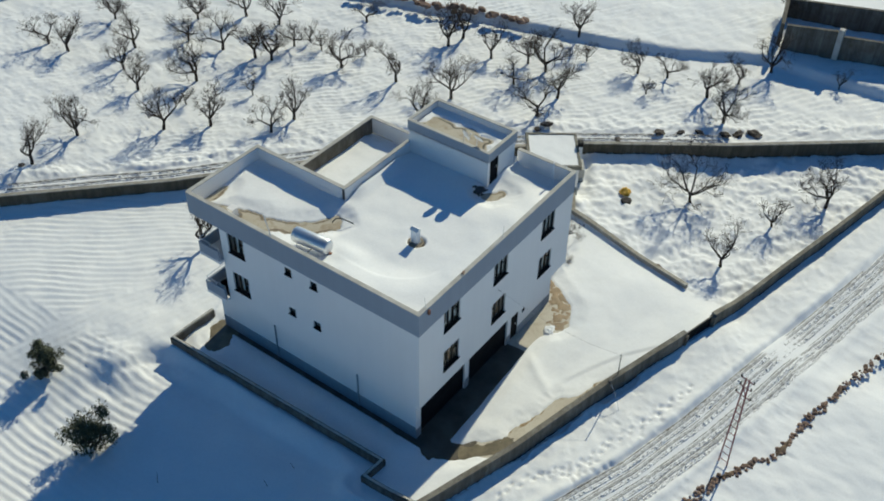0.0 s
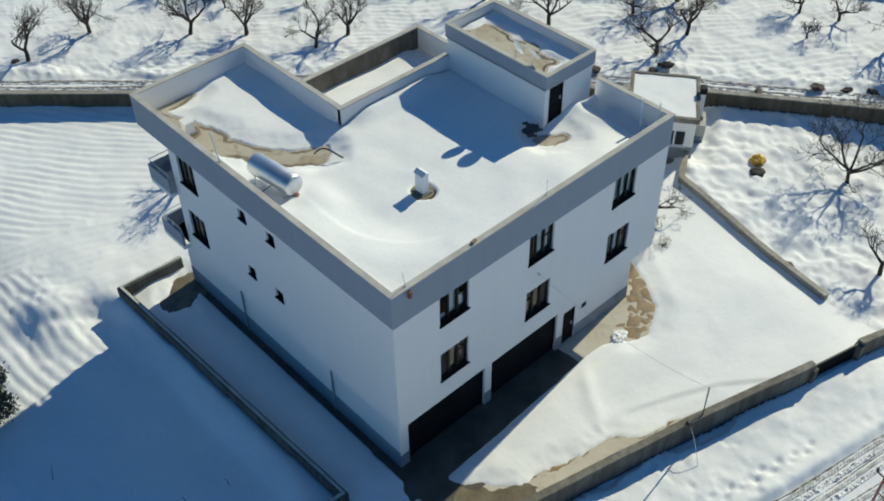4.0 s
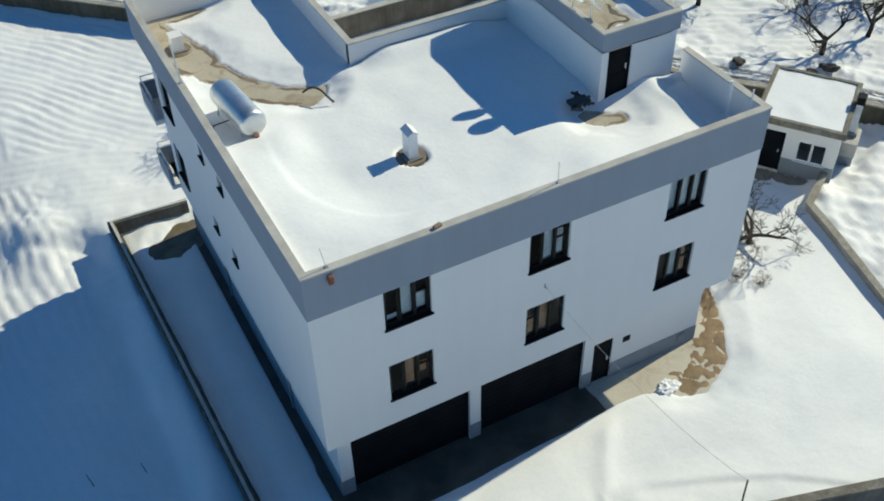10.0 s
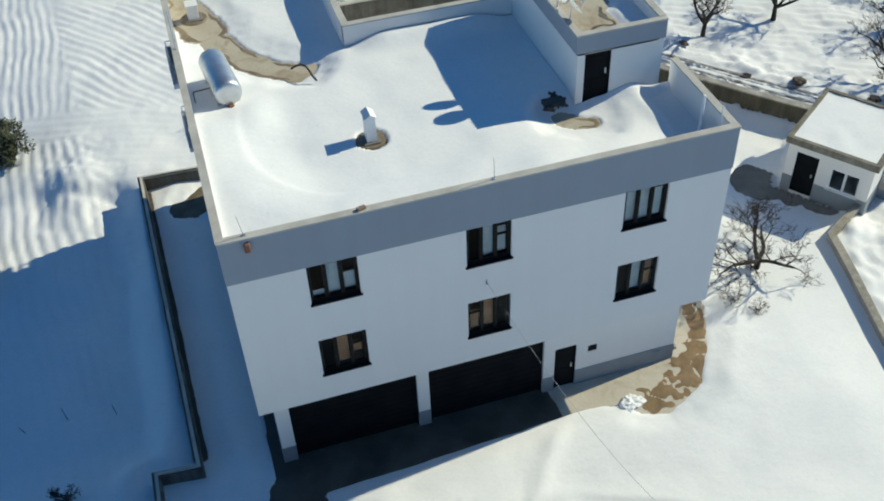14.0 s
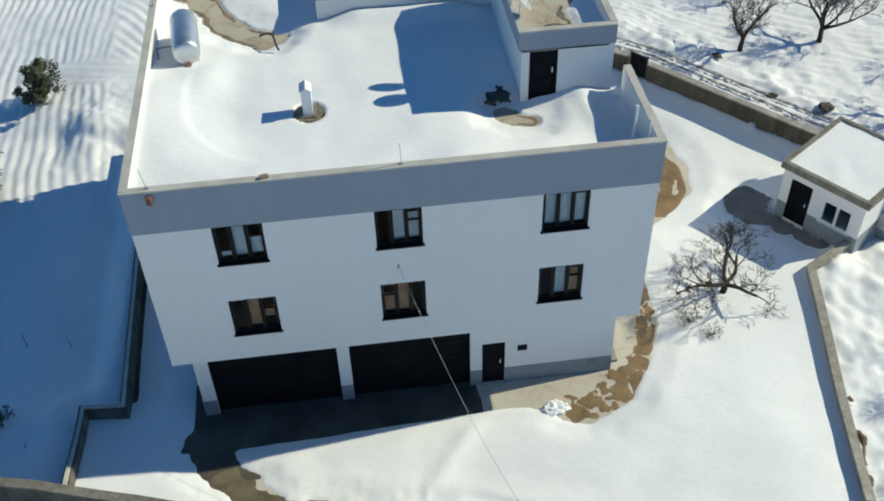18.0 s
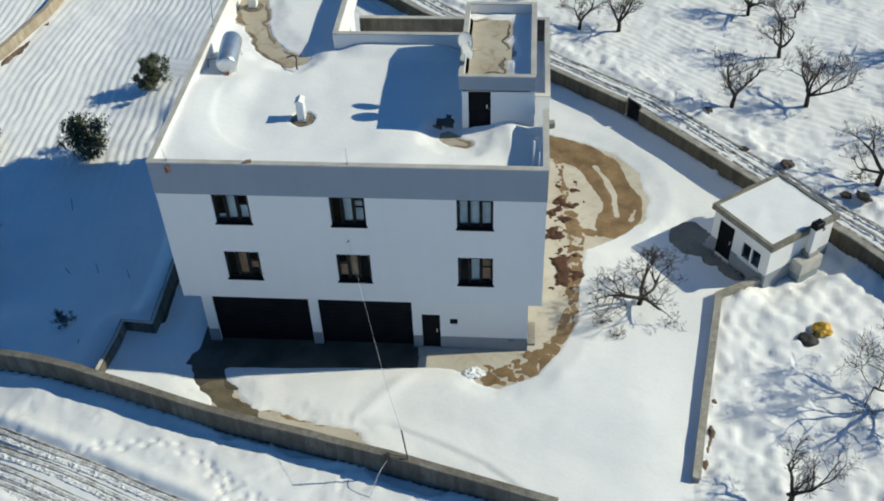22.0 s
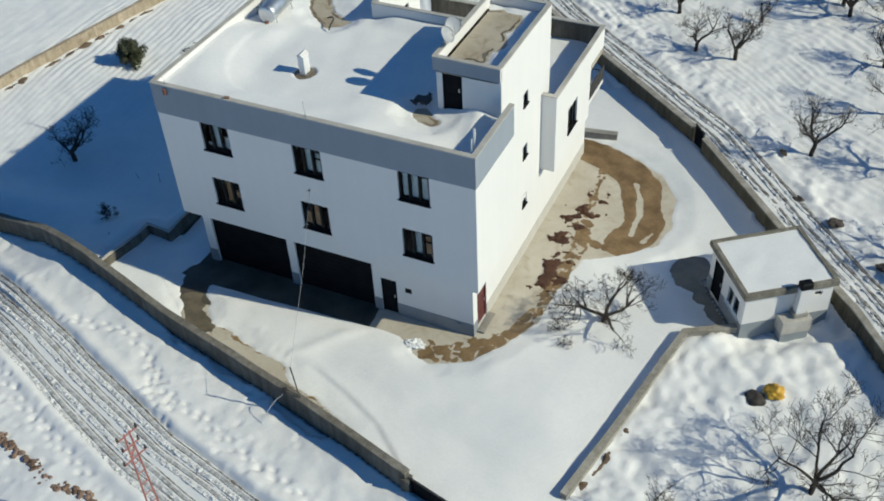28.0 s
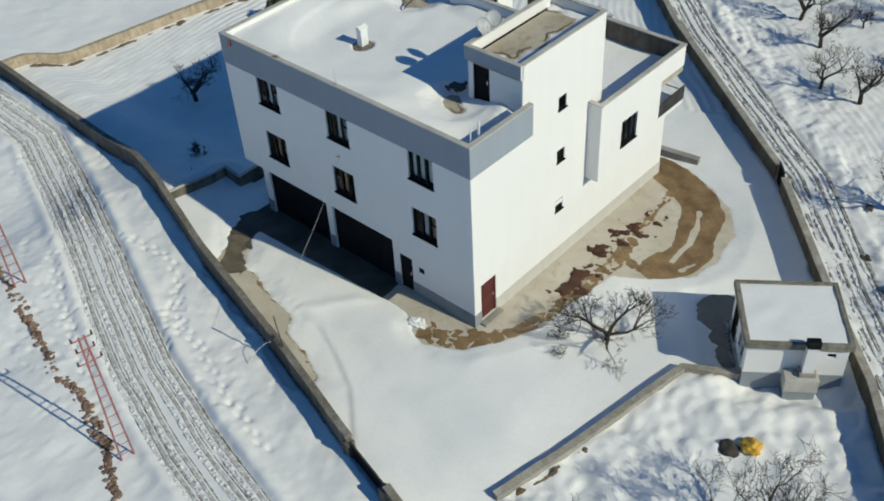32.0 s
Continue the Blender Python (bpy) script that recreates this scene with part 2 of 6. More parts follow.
SOIL = surface("wet_soil", (0.048, 0.019, 0.009), (0.09, 0.038, 0.018), 2.0, 12, 0.8, 0.6, 0.03, grain=0.3)
YELLOW = surface("yellow_tarp", (0.55, 0.30, 0.02), (0.68, 0.42, 0.04), 2.0, 15, 0.55, 0.3, 0.01)
TERRACOTTA = surface("terracotta", (0.20, 0.085, 0.05), (0.28, 0.13, 0.08), 3.0, 20, 0.8, 0.1, 0.003)


# ---- mesh helpers ----
Z = Vector((0, 0, 1))


def finish(name, bm, material, smooth=False):
    me = bpy.data.meshes.new(name)
    bmesh.ops.recalc_face_normals(bm, faces=bm.faces)
    if smooth:
        for f in bm.faces:
            f.smooth = True
    bm.to_mesh(me)
    bm.free()
    me.materials.append(material)
    return me


def thing(name, label, category, at, group="", kind=""):
    ob = new(name)
    ob.location = at
    ob.empty_display_size = 0.3
    return tagged(ob, label, category, group, kind)


def part(name, bm, material, parent, label="", smooth=False):
    """One mesh, drawn in world places, as a part of a thing or of a part."""
    ob = new(name, finish(name, bm, material, smooth))
    ob.parent = parent
    if parent.type == "EMPTY":
        ob.matrix_parent_inverse = Matrix.Translation(parent.location).inverted()
    return tagged(ob, label)


def solid(name, bm, material, label, category, group="", kind="", smooth=False):
    return tagged(new(name, finish(name, bm, material, smooth)), label, category, group, kind)


def box(bm, x0, y0, z0, x1, y1, z1, bevel=0.0):
    vs = [bm.verts.new((x, y, z)) for z in (z0, z1) for x, y in ((x0, y0), (x1, y0), (x1, y1), (x0, y1))]
    fs = [bm.faces.new([vs[i] for i in q]) for q in ((3, 2, 1, 0), (4, 5, 6, 7), (0, 1, 5, 4), (1, 2, 6, 5), (2, 3, 7, 6), (3, 0, 4, 7))]
    if bevel:
        es = list({e for f in fs for e in f.edges})
        bmesh.ops.bevel(bm, geom=es, offset=bevel, segments=2, affect="EDGES", profile=0.6)
    return bm


class Face:
    """A wall's own frame: u along it, v up, d inwards from its outer face."""

    def __init__(self, at, along):
        self.at = Vector(at)
        self.u = Vector(along).normalized()
        self.n = self.u.cross(Z)

    def p(self, u, v, d=0.0):
        return self.at + self.u * u + Z * v - self.n * d

    def box(self, bm, u0, u1, v0, v1, d0, d1, bevel=0.0):
        vs = [bm.verts.new(self.p(u, v, d)) for v in (v0, v1) for u, d in ((u0, d0), (u1, d0), (u1, d1), (u0, d1))]
        fs = [bm.faces.new([vs[i] for i in q]) for q in ((3, 2, 1, 0), (4, 5, 6, 7), (0, 1, 5, 4), (1, 2, 6, 5), (2, 3, 7, 6), (3, 0, 4, 7))]
        if bevel:
            es = list({e for f in fs for e in f.edges})
            bmesh.ops.bevel(bm, geom=es, offset=bevel, segments=1, affect="EDGES")
        return bm

    def wall(self, bm, u0, u1, v0, v1, t, holes=()):
        """A wall of thickness t with openings (u0, u1, v0, v1) through it."""
        us = sorted({u0, u1, *(h[0] for h in holes), *(h[1] for h in holes)})
        vs = sorted({v0, v1, *(h[2] for h in holes), *(h[3] for h in holes)})
        made = {}

        def vert(u, v, d):
            key = (round(u, 4), round(v, 4), d)
            if key not in made:
                made[key] = bm.verts.new(self.p(u, v, d))
            return made[key]

        def open_at(i, j):
            if not (0 <= i < len(us) - 1 and 0 <= j < len(vs) - 1):
                return True
            cu, cv = (us[i] + us[i + 1]) / 2, (vs[j] + vs[j + 1]) / 2
            return any(h[0] < cu < h[1] and h[2] < cv < h[3] for h in holes)

        for i in range(len(us) - 1):
            for j in range(len(vs) - 1):
                if open_at(i, j):
                    continue
                a, b, c, e = us[i], us[i + 1], vs[j], vs[j + 1]
                bm.faces.new([vert(a, c, 0), vert(b, c, 0), vert(b, e, 0), vert(a, e, 0)])
                bm.faces.new([vert(a, e, t), vert(b, e, t), vert(b, c, t), vert(a, c, t)])
                for di, dj, p, q in ((-1, 0, (a, c), (a, e)), (1, 0, (b, e), (b, c)), (0, -1, (b, c), (a, c)), (0, 1, (a, e), (b, e))):
                    if open_at(i + di, j + dj):
                        bm.faces.new([vert(*p, 0), vert(*q, 0), vert(*q, t), vert(*p, t)])
        return bm


def tube(bm, a, b, r, sides=8, r2=None):
    """A rod from a to b."""
    a, b = Vector(a), Vector(b)
    r2 = r if r2 is None else r2
    w = (b - a).normalized()
    s = w.cross(Z if abs(w.z) < 0.9 else Vector((1, 0, 0))).normalized()
    t = w.cross(s)
    ring = [[bm.verts.new(c + (s * math.cos(2 * math.pi * i / sides) + t * math.sin(2 * math.pi * i / sides)) * rr) for i in range(sides)] for c, rr in ((a, r), (b, r2))]
    for i in range(sides):
        j = (i + 1) % sides
        bm.faces.new([ring[0][i], ring[0][j], ring[1][j], ring[1][i]])
    bm.faces.new(ring[0][::-1])
    bm.faces.new(ring[1])
    return bm


def rods(pairs, r, sides=6):
    bm = bmesh.new()
    for a, b in pairs:
        tube(bm, a, b, r, sides)
    return bm


def offset_line(pts, d):
    """The line moved sideways to its left by d."""
    out = []
    for i, p in enumerate(pts):
        p = Vector(p)
        a = (p - Vector(pts[i - 1])).normalized() if i else None
        b = (Vector(pts[i + 1]) - p).normalized() if i < len(pts) - 1 else None
        a, b = a or b, b or a
        n = (Vector((-a.y, a.x)) + Vector((-b.y, b.x))).normalized()
        out.append(p + n * d / max(0.5, n.dot(Vector((-a.y, a.x)))))
    return out


def refine(pts, step):
    out = [Vector(pts[0])]
    for a, b in zip(pts, pts[1:]):
        a, b = Vector(a), Vector(b)
        n = max(1, round((b - a).length / step))
        out += [a.lerp(b, k / n) for k in range(1, n + 1)]
    return out


def band(bm, pts, d0, d1, z0, z1, rough=0.0):
    """A solid strip along pts, from d0 to d1 across and z0 to z1 up; z may be a function of the place."""
    lo = z0 if callable(z0) else (lambda p: z0)
    hi = z1 if callable(z1) else (lambda p: z1)
    A, B = offset_line(pts, d0), offset_line(pts, d1)
    rows = []
    for a, b in zip(A, B):
        j = [random.uniform(-rough, rough) for _ in range(4)]
        rows.append([bm.verts.new((a.x, a.y, lo(a))), bm.verts.new((b.x, b.y, lo(b))), bm.verts.new((b.x + j[0], b.y + j[1], hi(b) + j[2])), bm.verts.new((a.x + j[0], a.y + j[1], hi(a) + j[3]))])
    for p, q in zip(rows, rows[1:]):
        for i in range(4):
            bm.faces.new([p[i], p[(i + 1) % 4], q[(i + 1) % 4], q[i]])
    bm.faces.new(rows[0][::-1])
    bm.faces.new(rows[-1])
    return bm


# ---- plan ----
L, INX, INY = 14.91, 0.46, 0.60          # front width, set-back of the ground floor
Z1, ZB, ZT, DECK = 3.32, 8.80, 10.25, 9.20
YM, YW, YR, YE = 9.70, 14.1, 16.45, 15.55   # main block's back, west wall's end, roof's end over the balconies, terrace's end
XI, XS, XE = 5.72, 14.38, 15.10          # wing's inner wall, stair wall, north-east block
Y0P, Y1P, X0P = 3.90, 9.6, 11.55          # penthouse
ZTER, ZTP = 6.60, 7.78                   # terrace deck and its parapet
FRONT_LINE = [(-24.3, -1.0), (-16.5, -1.4), (-10.0, -1.7), (-7.8, -1.9), (-4.2, -2.85), (1.8, -4.75), (9.4, -6.6), (15.5, -8.35), (18.1, -9.0), (25.3, -10.5), (31.6, -11.9), (43.0, -14.3)]
NORTH_LINE = [(-16.0, 51.5), (-1.0, 36.2), (7.5, 28.0), (19.6, 18.1), (25.1, 11.7), (29.3, 7.1), (35.9, -2.0), (45.0, -13.0)]
WEST_LINE = [(-24.3, -1.0), (-24.2, 1.0), (-23.4, 7.0), (-22.6, 13.0), (-20.8, 22.2), (-18.4, 30.5), (-16.0, 51.5)]
ROAD_LINE = [(-60.0, -2.6), (-22.0, -2.9), (-16.0, -3.1), (-10.5, -4.9), (-4.8, -6.95), (0.0, -8.8), (5.3, -10.7), (10.2, -12.0), (15.5, -13.1), (21.5, -14.2), (27.0, -15.4), (60.0, -22.0)]
WEST_YARD = [(0.5, 16.75), (-2.8, 16.9), (-2.35, 1.0), (-3.7, 1.1), (-3.7, -2.9)]
CROSS_WALL = [(21.0, -5.95), (23.05, 3.85), (24.95, 5.0)]


# ---- height fields ----
def vnoise(x, y, seed=0):
    xi, yi = np.floor(x), np.floor(y)
    fx, fy = x - xi, y - yi
    fx, fy = fx * fx * (3 - 2 * fx), fy * fy * (3 - 2 * fy)

    def h(i, j):
        s = np.sin(i * 127.1 + j * 311.7 + seed * 74.7) * 43758.5453
        return s - np.floor(s)

    a, b, c, d = h(xi, yi), h(xi + 1, yi), h(xi, yi + 1), h(xi + 1, yi + 1)
    return (a * (1 - fx) + b * fx) * (1 - fy) + (c * (1 - fx) + d * fx) * fy - 0.5


def fbm(x, y, seed=0, octaves=4):
    return sum(vnoise(x * 2**o, y * 2**o, seed + 7 * o) / 2**o for o in range(octaves))


def smooth(v, a, b):
    t = np.clip((v - a) / (b - a), 0, 1)
    return t * t * (3 - 2 * t)


def to_line(x, y, pts):
    """Distance to a polyline."""
    best = np.full(np.shape(x), 1e9)
    for (ax, ay), (bx, by) in zip(pts, pts[1:]):
        dx, dy = bx - ax, by - ay
        t = np.clip(((x - ax) * dx + (y - ay) * dy) / (dx * dx + dy * dy), 0, 1)
        best = np.minimum(best, np.hypot(x - ax - t * dx, y - ay - t * dy))
    return best


def inside(x, y, poly):
    hit = np.zeros(np.shape(x), bool)
    for (ax, ay), (bx, by) in zip(poly, poly[1:] + poly[:1]):
        if ay != by:
            hit ^= ((ay > y) != (by > y)) & (x < (bx - ax) * (y - ay) / (by - ay) + ax)
    return hit


def line_y(x, pts):
    return np.interp(x, [p[0] for p in pts], [p[1] for p in pts])


def sheet(name, xs, ys, height, material, keep=None):
    """A sheet over the plan, with a height at each crossing of xs and ys."""
    X, Y = np.meshgrid(np.array(xs), np.array(ys))
    H = height(X, Y)
    nx, ny = len(xs), len(ys)
    co = np.stack([X, Y, H], -1).reshape(-1, 3)
    i = np.arange(nx * ny).reshape(ny, nx)
    quads = np.stack([i[:-1, :-1], i[:-1, 1:], i[1:, 1:], i[1:, :-1]], -1).reshape(-1, 4)
    if keep is not None:
        cx = (X[:-1, :-1] + X[1:, 1:]) / 2
        cy = (Y[:-1, :-1] + Y[1:, 1:]) / 2
        quads = quads[keep(cx, cy).reshape(-1)]
    me = bpy.data.meshes.new(name)
    me.vertices.add(len(co))
    me.vertices.foreach_set("co", co.ravel())
    me.loops.add(quads.size)
    me.loops.foreach_set("vertex_index", quads.ravel())
    me.polygons.add(len(quads))
    me.polygons.foreach_set("loop_start", np.arange(0, quads.size, 4))
    me.polygons.foreach_set("use_smooth", np.ones(len(quads), bool))
    me.update(calc_edges=True)
    me.validate()
    me.materials.append(material)
    return new(name, me)


def steps(*runs):
    """Coordinates along an axis: runs of (from, to, step)."""
    out = []
    for a, b, s in runs:
        n = max(1, round((b - a) / s))
        out += [a + (b - a) * k / n for k in range(n)]
    return out + [runs[-1][1]]


def far_steps(edge, sign, first, last):
    out, d, s = [], 0.0, first
    while d < last:
        d += s
        s *= 1.35
        out.append(edge + sign * d)
    return out


def terrain(x, y):
    """The lie of the land: it rises to the road, falls to the west field and to the garden corner."""
    up = 0.45 * smooth(3.6 - (y - line_y(x, FRONT_LINE)), 0, 3.6) * smooth(x, -12, -6) * smooth(-x, -21, -17) * smooth(y, -44, -20)
    down_w = 0.75 * smooth(np.where(-x < 2.75, 0.0, (-x - 2.75) / (1.15 + 9.0 * smooth(y, 16.5, 21.0))), 0, 1) * smooth(y, 0.8, 4.0) * smooth(38.0 - y, 0.0, 18.0) + 0.75 * smooth(-x, 4.2, 13.5) - 0.35 * smooth(-x, 8.0, 13.0) * smooth(4.0 - y, 0.0, 4.0)
    down_e = 0.35 * smooth(x, 18.5, 22.5) * smooth(3 - y, 0, 6) * smooth(y - line_y(x, FRONT_LINE), -1, 1)
    return up - down_w - down_e


YARD_POLY = [(-3.6, -3.0), (1.8, -4.75), (9.4, -6.6), (15.5, -8.35), (18.1, -9.0), (21.0, -9.6), (21.0, -5.95), (23.05, 3.85), (24.95, 5.0), (25.5, 5.5), (23.6, 8.3), (25.4, 11.3), (19.6, 18.1), (14.5, 22.0), (8.0, 20.0), (0.5, 16.75), (-2.8, 16.9), (-2.35, 1.0), (-3.7, 1.1)]
SLAB_POLY = [(-3.45, -2.9), (1.8, -4.6), (9.4, -6.5), (15.5, -8.25), (20.8, -9.4), (20.8, -5.95), (22.9, 3.85), (24.8, 5.0), (22.7, 7.9), (25.0, 11.2), (19.4, 17.6), (0.5, 16.6), (-2.7, 16.75), (-2.25, 1.05), (-3.6, 1.15)]


EAST_MELT = [(9.6, -0.40), (12.0, -0.80), (12.4, -1.3), (13.2, -1.55), (14.9, -0.8), (15.9, 0.8), (16.6, 2.6), (16.8, 4.8), (17.2, 7.2), (18.4, 8.0), (20.3, 9.5), (20.45, 11.4), (20.05, 13.4), (18.8, 15.1), (17.2, 16.1), (14.6, 16.8), (9.0, 16.6), (9.0, 1.0)]


def poly_depth(x, y, poly):
    d = to_line(x, y, poly + poly[:1])
    return np.where(inside(x, y, poly), d, -d)


def melt(x, y):
    """How far inside the bare, melted places of the yard a point lies: above 0 the snow is gone."""
    w = 0.55 * fbm(x * 0.9, y * 0.9, 11, 4) + 0.15 * fbm(x * 4, y * 4, 12, 2)
    m = np.minimum(np.minimum(x - 0.05, 11.0 - x), np.minimum(y + 0.62 + 0.045 * (9.9 - x), 2.0 - y)) + 0.10 * w
    m = np.maximum(m, poly_depth(x, y, EAST_MELT) + 0.45 * w)

    def blob(pts, r):
        nonlocal m
        m = np.maximum(m, r - to_line(x, y, pts) + w * min(1.0, r * 1.3))

    blob([(0.3, -0.6), (1.3, -2.0), (2.6, -3.8)], 0.62)
    blob([(3.3, -4.25), (5.2, -4.7), (7.0, -5.1)], 0.84)
    blob([(7.0, -5.2), (8.4, -5.6), (10.0, -6.2), (11.0, -6.6)], 0.56)
    blob([(22.2, 8.5), (23.1, 7.7), (24.2, 6.4)], 0.95)
    blob([(-0.9, 14.9), (-0.1, 15.3)], 0.75)
    blob([(0.3, 1.0), (0.3, 14.4)], 0.12)
    blob([(-2.05, 1.6), (-2.5, 16.4)], 0.10)
    return m


def near(x, y, *rows):
    """How far inside strips of given half-width along lines a point lies."""
    m = np.full(np.shape(x), -9.0)
    for pts, r in rows:
        m = np.maximum(m, r - to_line(x, y, pts))
    return m


def mud(x, y):
    """Brown melt water and wet dirt lying on the slab in winding streaks."""
    w = 0.5 * fbm(x * 0.8, y * 0.8, 31, 4)
    v = 0.5 * fbm(x * 2.6, y * 2.6, 32, 3)
    arc = near(x, y, ([(14.2, 16.0), (15.7, 15.6), (17.1, 14.8), (18.1, 13.7), (18.7, 12.2), (19.0, 10.9), (18.9, 9.9), (18.5, 9.1)], 1.0)) + 0.5 * w + 0.2 * v
    arc = np.minimum(arc, -near(x, y, ([(17.8, 13.9), (18.3, 12.9), (18.7, 11.5), (18.75, 9.9)], 0.13), ([(19.7, 10.3), (19.4, 9.5)], 0.10)) - 0.28 * v)
    run = near(x, y, ([(15.2, 15.9), (15.7, 15.1), (16.1, 13.0), (16.3, 10.5)], 0.20), ([(16.4, 9.8), (16.7, 7.9), (16.6, 6.0), (16.55, 4.4)], 0.42), ([(16.5, 4.4), (16.3, 3.0), (15.8, 1.3), (14.9, 0.2)], 0.30), ([(17.2, 8.6), (17.9, 8.5), (18.6, 9.0)], 0.25)) + 0.3 * w + 0.5 * v
    vein = np.abs(fbm(x * 1.5, y * 1.5, 33, 3))
    run = np.minimum(run, 1.5 * vein - 0.07)
    pool = near(x, y, ([(15.4, 0.6), (14.7, -0.2), (14.0, -0.7), (12.9, -1.0)], 0.50)) + 0.3 * w + 0.9 * v
    pool = np.minimum(pool, 1.6 * vein - 0.13)
    edge = np.minimum(near(x, y, ([(3.3, -4.0), (7.0, -4.9), (10.5, -6.2)], 1.2)), 0.03 + 0.16 * v - np.abs(melt(x, y) - 0.08))
    return np.maximum(np.maximum(np.maximum(arc, run), pool), edge)


def silt(x, y):
    """Olive-brown silt in two puddles beside the house."""
    return near(x, y, ([(1.3, -2.3), (1.9, -3.0), (2.9, -4.0)], 0.62), ([(-0.9, 14.9), (-0.1, 15.3)], 1.1)) + 0.5 * fbm(x * 0.9, y * 0.9, 38, 4)


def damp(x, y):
    """Damp concrete by the west walls; before the garage, house shade is painted in."""
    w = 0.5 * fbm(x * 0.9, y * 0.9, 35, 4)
    # the dark apron ends where the house's cast shade ends
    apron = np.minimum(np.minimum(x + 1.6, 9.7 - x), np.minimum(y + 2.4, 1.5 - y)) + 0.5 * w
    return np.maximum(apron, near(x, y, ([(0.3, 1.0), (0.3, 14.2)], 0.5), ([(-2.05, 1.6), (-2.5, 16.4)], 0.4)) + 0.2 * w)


HEAP = (-5.6, 18.2)
PRINTS = []
step_rnd = random.Random(31)
for trail in ([(1.6, -6.0), (2.6, -7.0), (3.5, -8.0), (4.6, -9.5)], [(2.1, -6.5), (3.6, -7.4), (4.4, -8.2), (5.2, -9.7)], [(-4.2, -6.3), (-2.4, -5.8), (0.2, -5.5), (2.1, -6.3)], [(3.4, -7.6), (6.0, -8.3), (9.0, -9.3), (13.0, -10.3)], [(-4.5, -8.9), (-1.5, -10.6), (0.6, -11.3), (4.0, -12.6)], [(3.0, -7.2), (3.2, -8.0), (2.2, -8.4)]):
    side = 1
    for (ax, ay), (bx, by) in zip(trail, trail[1:]):
        ln = math.hypot(bx - ax, by - ay)
        c, s = (bx - ax) / ln, (by - ay) / ln
        d = 0.0
        while d < ln:
            j = step_rnd.uniform(-0.06, 0.06)
            PRINTS.append((ax + c * d - s * (0.13 * side + j), ay + s * d + c * (0.13 * side + j), c, s))
            side, d = -side, d + step_rnd.uniform(0.34, 0.5)


def furrow(a):
    """Rounded ridges with sharp hollows between them."""
    return 1.3 * np.abs(np.sin(a / 2)) - 0.8


def ground_height(x, y):
    yard = inside(x, y, YARD_POLY)
    south = y < line_y(x, FRONT_LINE)
    beyond = y > line_y(x, NORTH_LINE)
    garden = ~yard & ~south & ~beyond & (x > 20.5)
    west = ~yard & ~south & ~beyond & (x < 20.5)
    wx = fbm(x * 0.06, y * 0.06, 3) * 6
    # west field: strips ploughed along y, a wedge parallel to the lane, a trodden headland between
    wig = 0.35 * wx + 0.10 * vnoise(x * 0.9, y * 0.9, 25)
    along = furrow((x + 0.05 * y + wig) * 12.4)
    wedge = furrow((0.76 * x + 0.65 * y + wig) * 12.4)
    head = furrow((0.35 * x + 0.94 * y + wig) * 11.5)
    wedge_by = smooth(x + 0.08 * (y - 26), -5.55, -5.2)
    head_by = smooth(1.35 - np.abs(y - 23.2 + 0.33 * (x + 6.0)), 0.0, 0.35) * smooth(x, -10.5, -8.5)
    south_of = smooth(22.3 - 0.33 * (x + 6.0) - y, 0.0, 0.5) * smooth(x, -5.0, -3.6)
    plough_w = along * (1 - wedge_by) + wedge * wedge_by
    plough_w = plough_w * (1 - np.maximum(head_by, south_of)) + 0.55 * head * np.maximum(head_by, south_of)
    plough_w = plough_w * (0.34 + 0.66 * smooth(y, 9.5, 15.5)) + 0.10 * fbm(x * 3.2, y * 3.2, 26, 3)
    plough_e = furrow((x * 0.55 + y * 0.83 + wx * 0.7) * 11.5)
    uneven = 0.55 + 0.9 * vnoise(x * 0.5, y * 0.5, 14)
    lumps = fbm(x * 1.1, y * 1.1, 5, 4)
    h = 0.12 + 0.10 * fbm(x * 0.25, y * 0.25, 6)
    h = h + west * (0.066 * (0.25 + 0.75 * uneven) * plough_w + 0.05 * lumps)
    h = h + beyond * (0.085 * uneven * plough_e + 0.10 * lumps + 0.055 * fbm(x * 3.6, y * 3.6, 34, 3))
    h = h + south * (0.09 * fbm(x * 0.7, y * 0.7, 8, 3) + 0.05 * np.maximum(fbm(x * 2.4, y * 2.4, 19, 3), 0.0) + 0.03 * lumps - 0.05 * smooth(vnoise(x * 3.1, y * 3.1, 15), 0.22, 0.34) * smooth(fbm(x * 0.22, y * 0.22, 21, 2), -0.05, 0.2))
    h = h + garden * (0.26 * fbm(x * 0.75, y * 0.75, 9, 3) + 0.20 * np.abs(fbm(x * 1.5, y * 1.5, 22, 3)) + 0.11 * fbm(x * 2.4, y * 2.4, 29, 4) + 0.10 - 0.30 * smooth(1.6 - np.abs(y - 5.2 - 0.73 * (x - 26.3)), 0.0, 1.4) * smooth(x, 24.0, 25.5))
    calm = 0.20 + 0.06 * fbm(x * 0.3, y * 0.3, 10, 3) + 0.03 * vnoise(x * 1.2, y * 1.2, 13)
    # a crust edge and a soft ridge across the front yard
    crust = np.interp(x, [7.3, 9.0, 10.9, 12.8, 14.0, 15.2], [-3.6, -3.9, -4.7, -5.7, -6.7, -7.8])
    calm = calm - 0.09 * smooth(crust - y, -0.15, 0.15) * smooth(x, 7.0, 9.0) * smooth(-x, -15.4, -14.8)
    ridge = np.interp(y, [-4.1, -1.9, -0.3], [7.3, 8.8, 10.2])
    calm = calm + 0.06 * np.exp(-(((x - ridge) / 0.4) ** 2)) * smooth(y, -4.4, -3.4) * smooth(-y, -0.2, 0.6)
    m = melt(x, y)
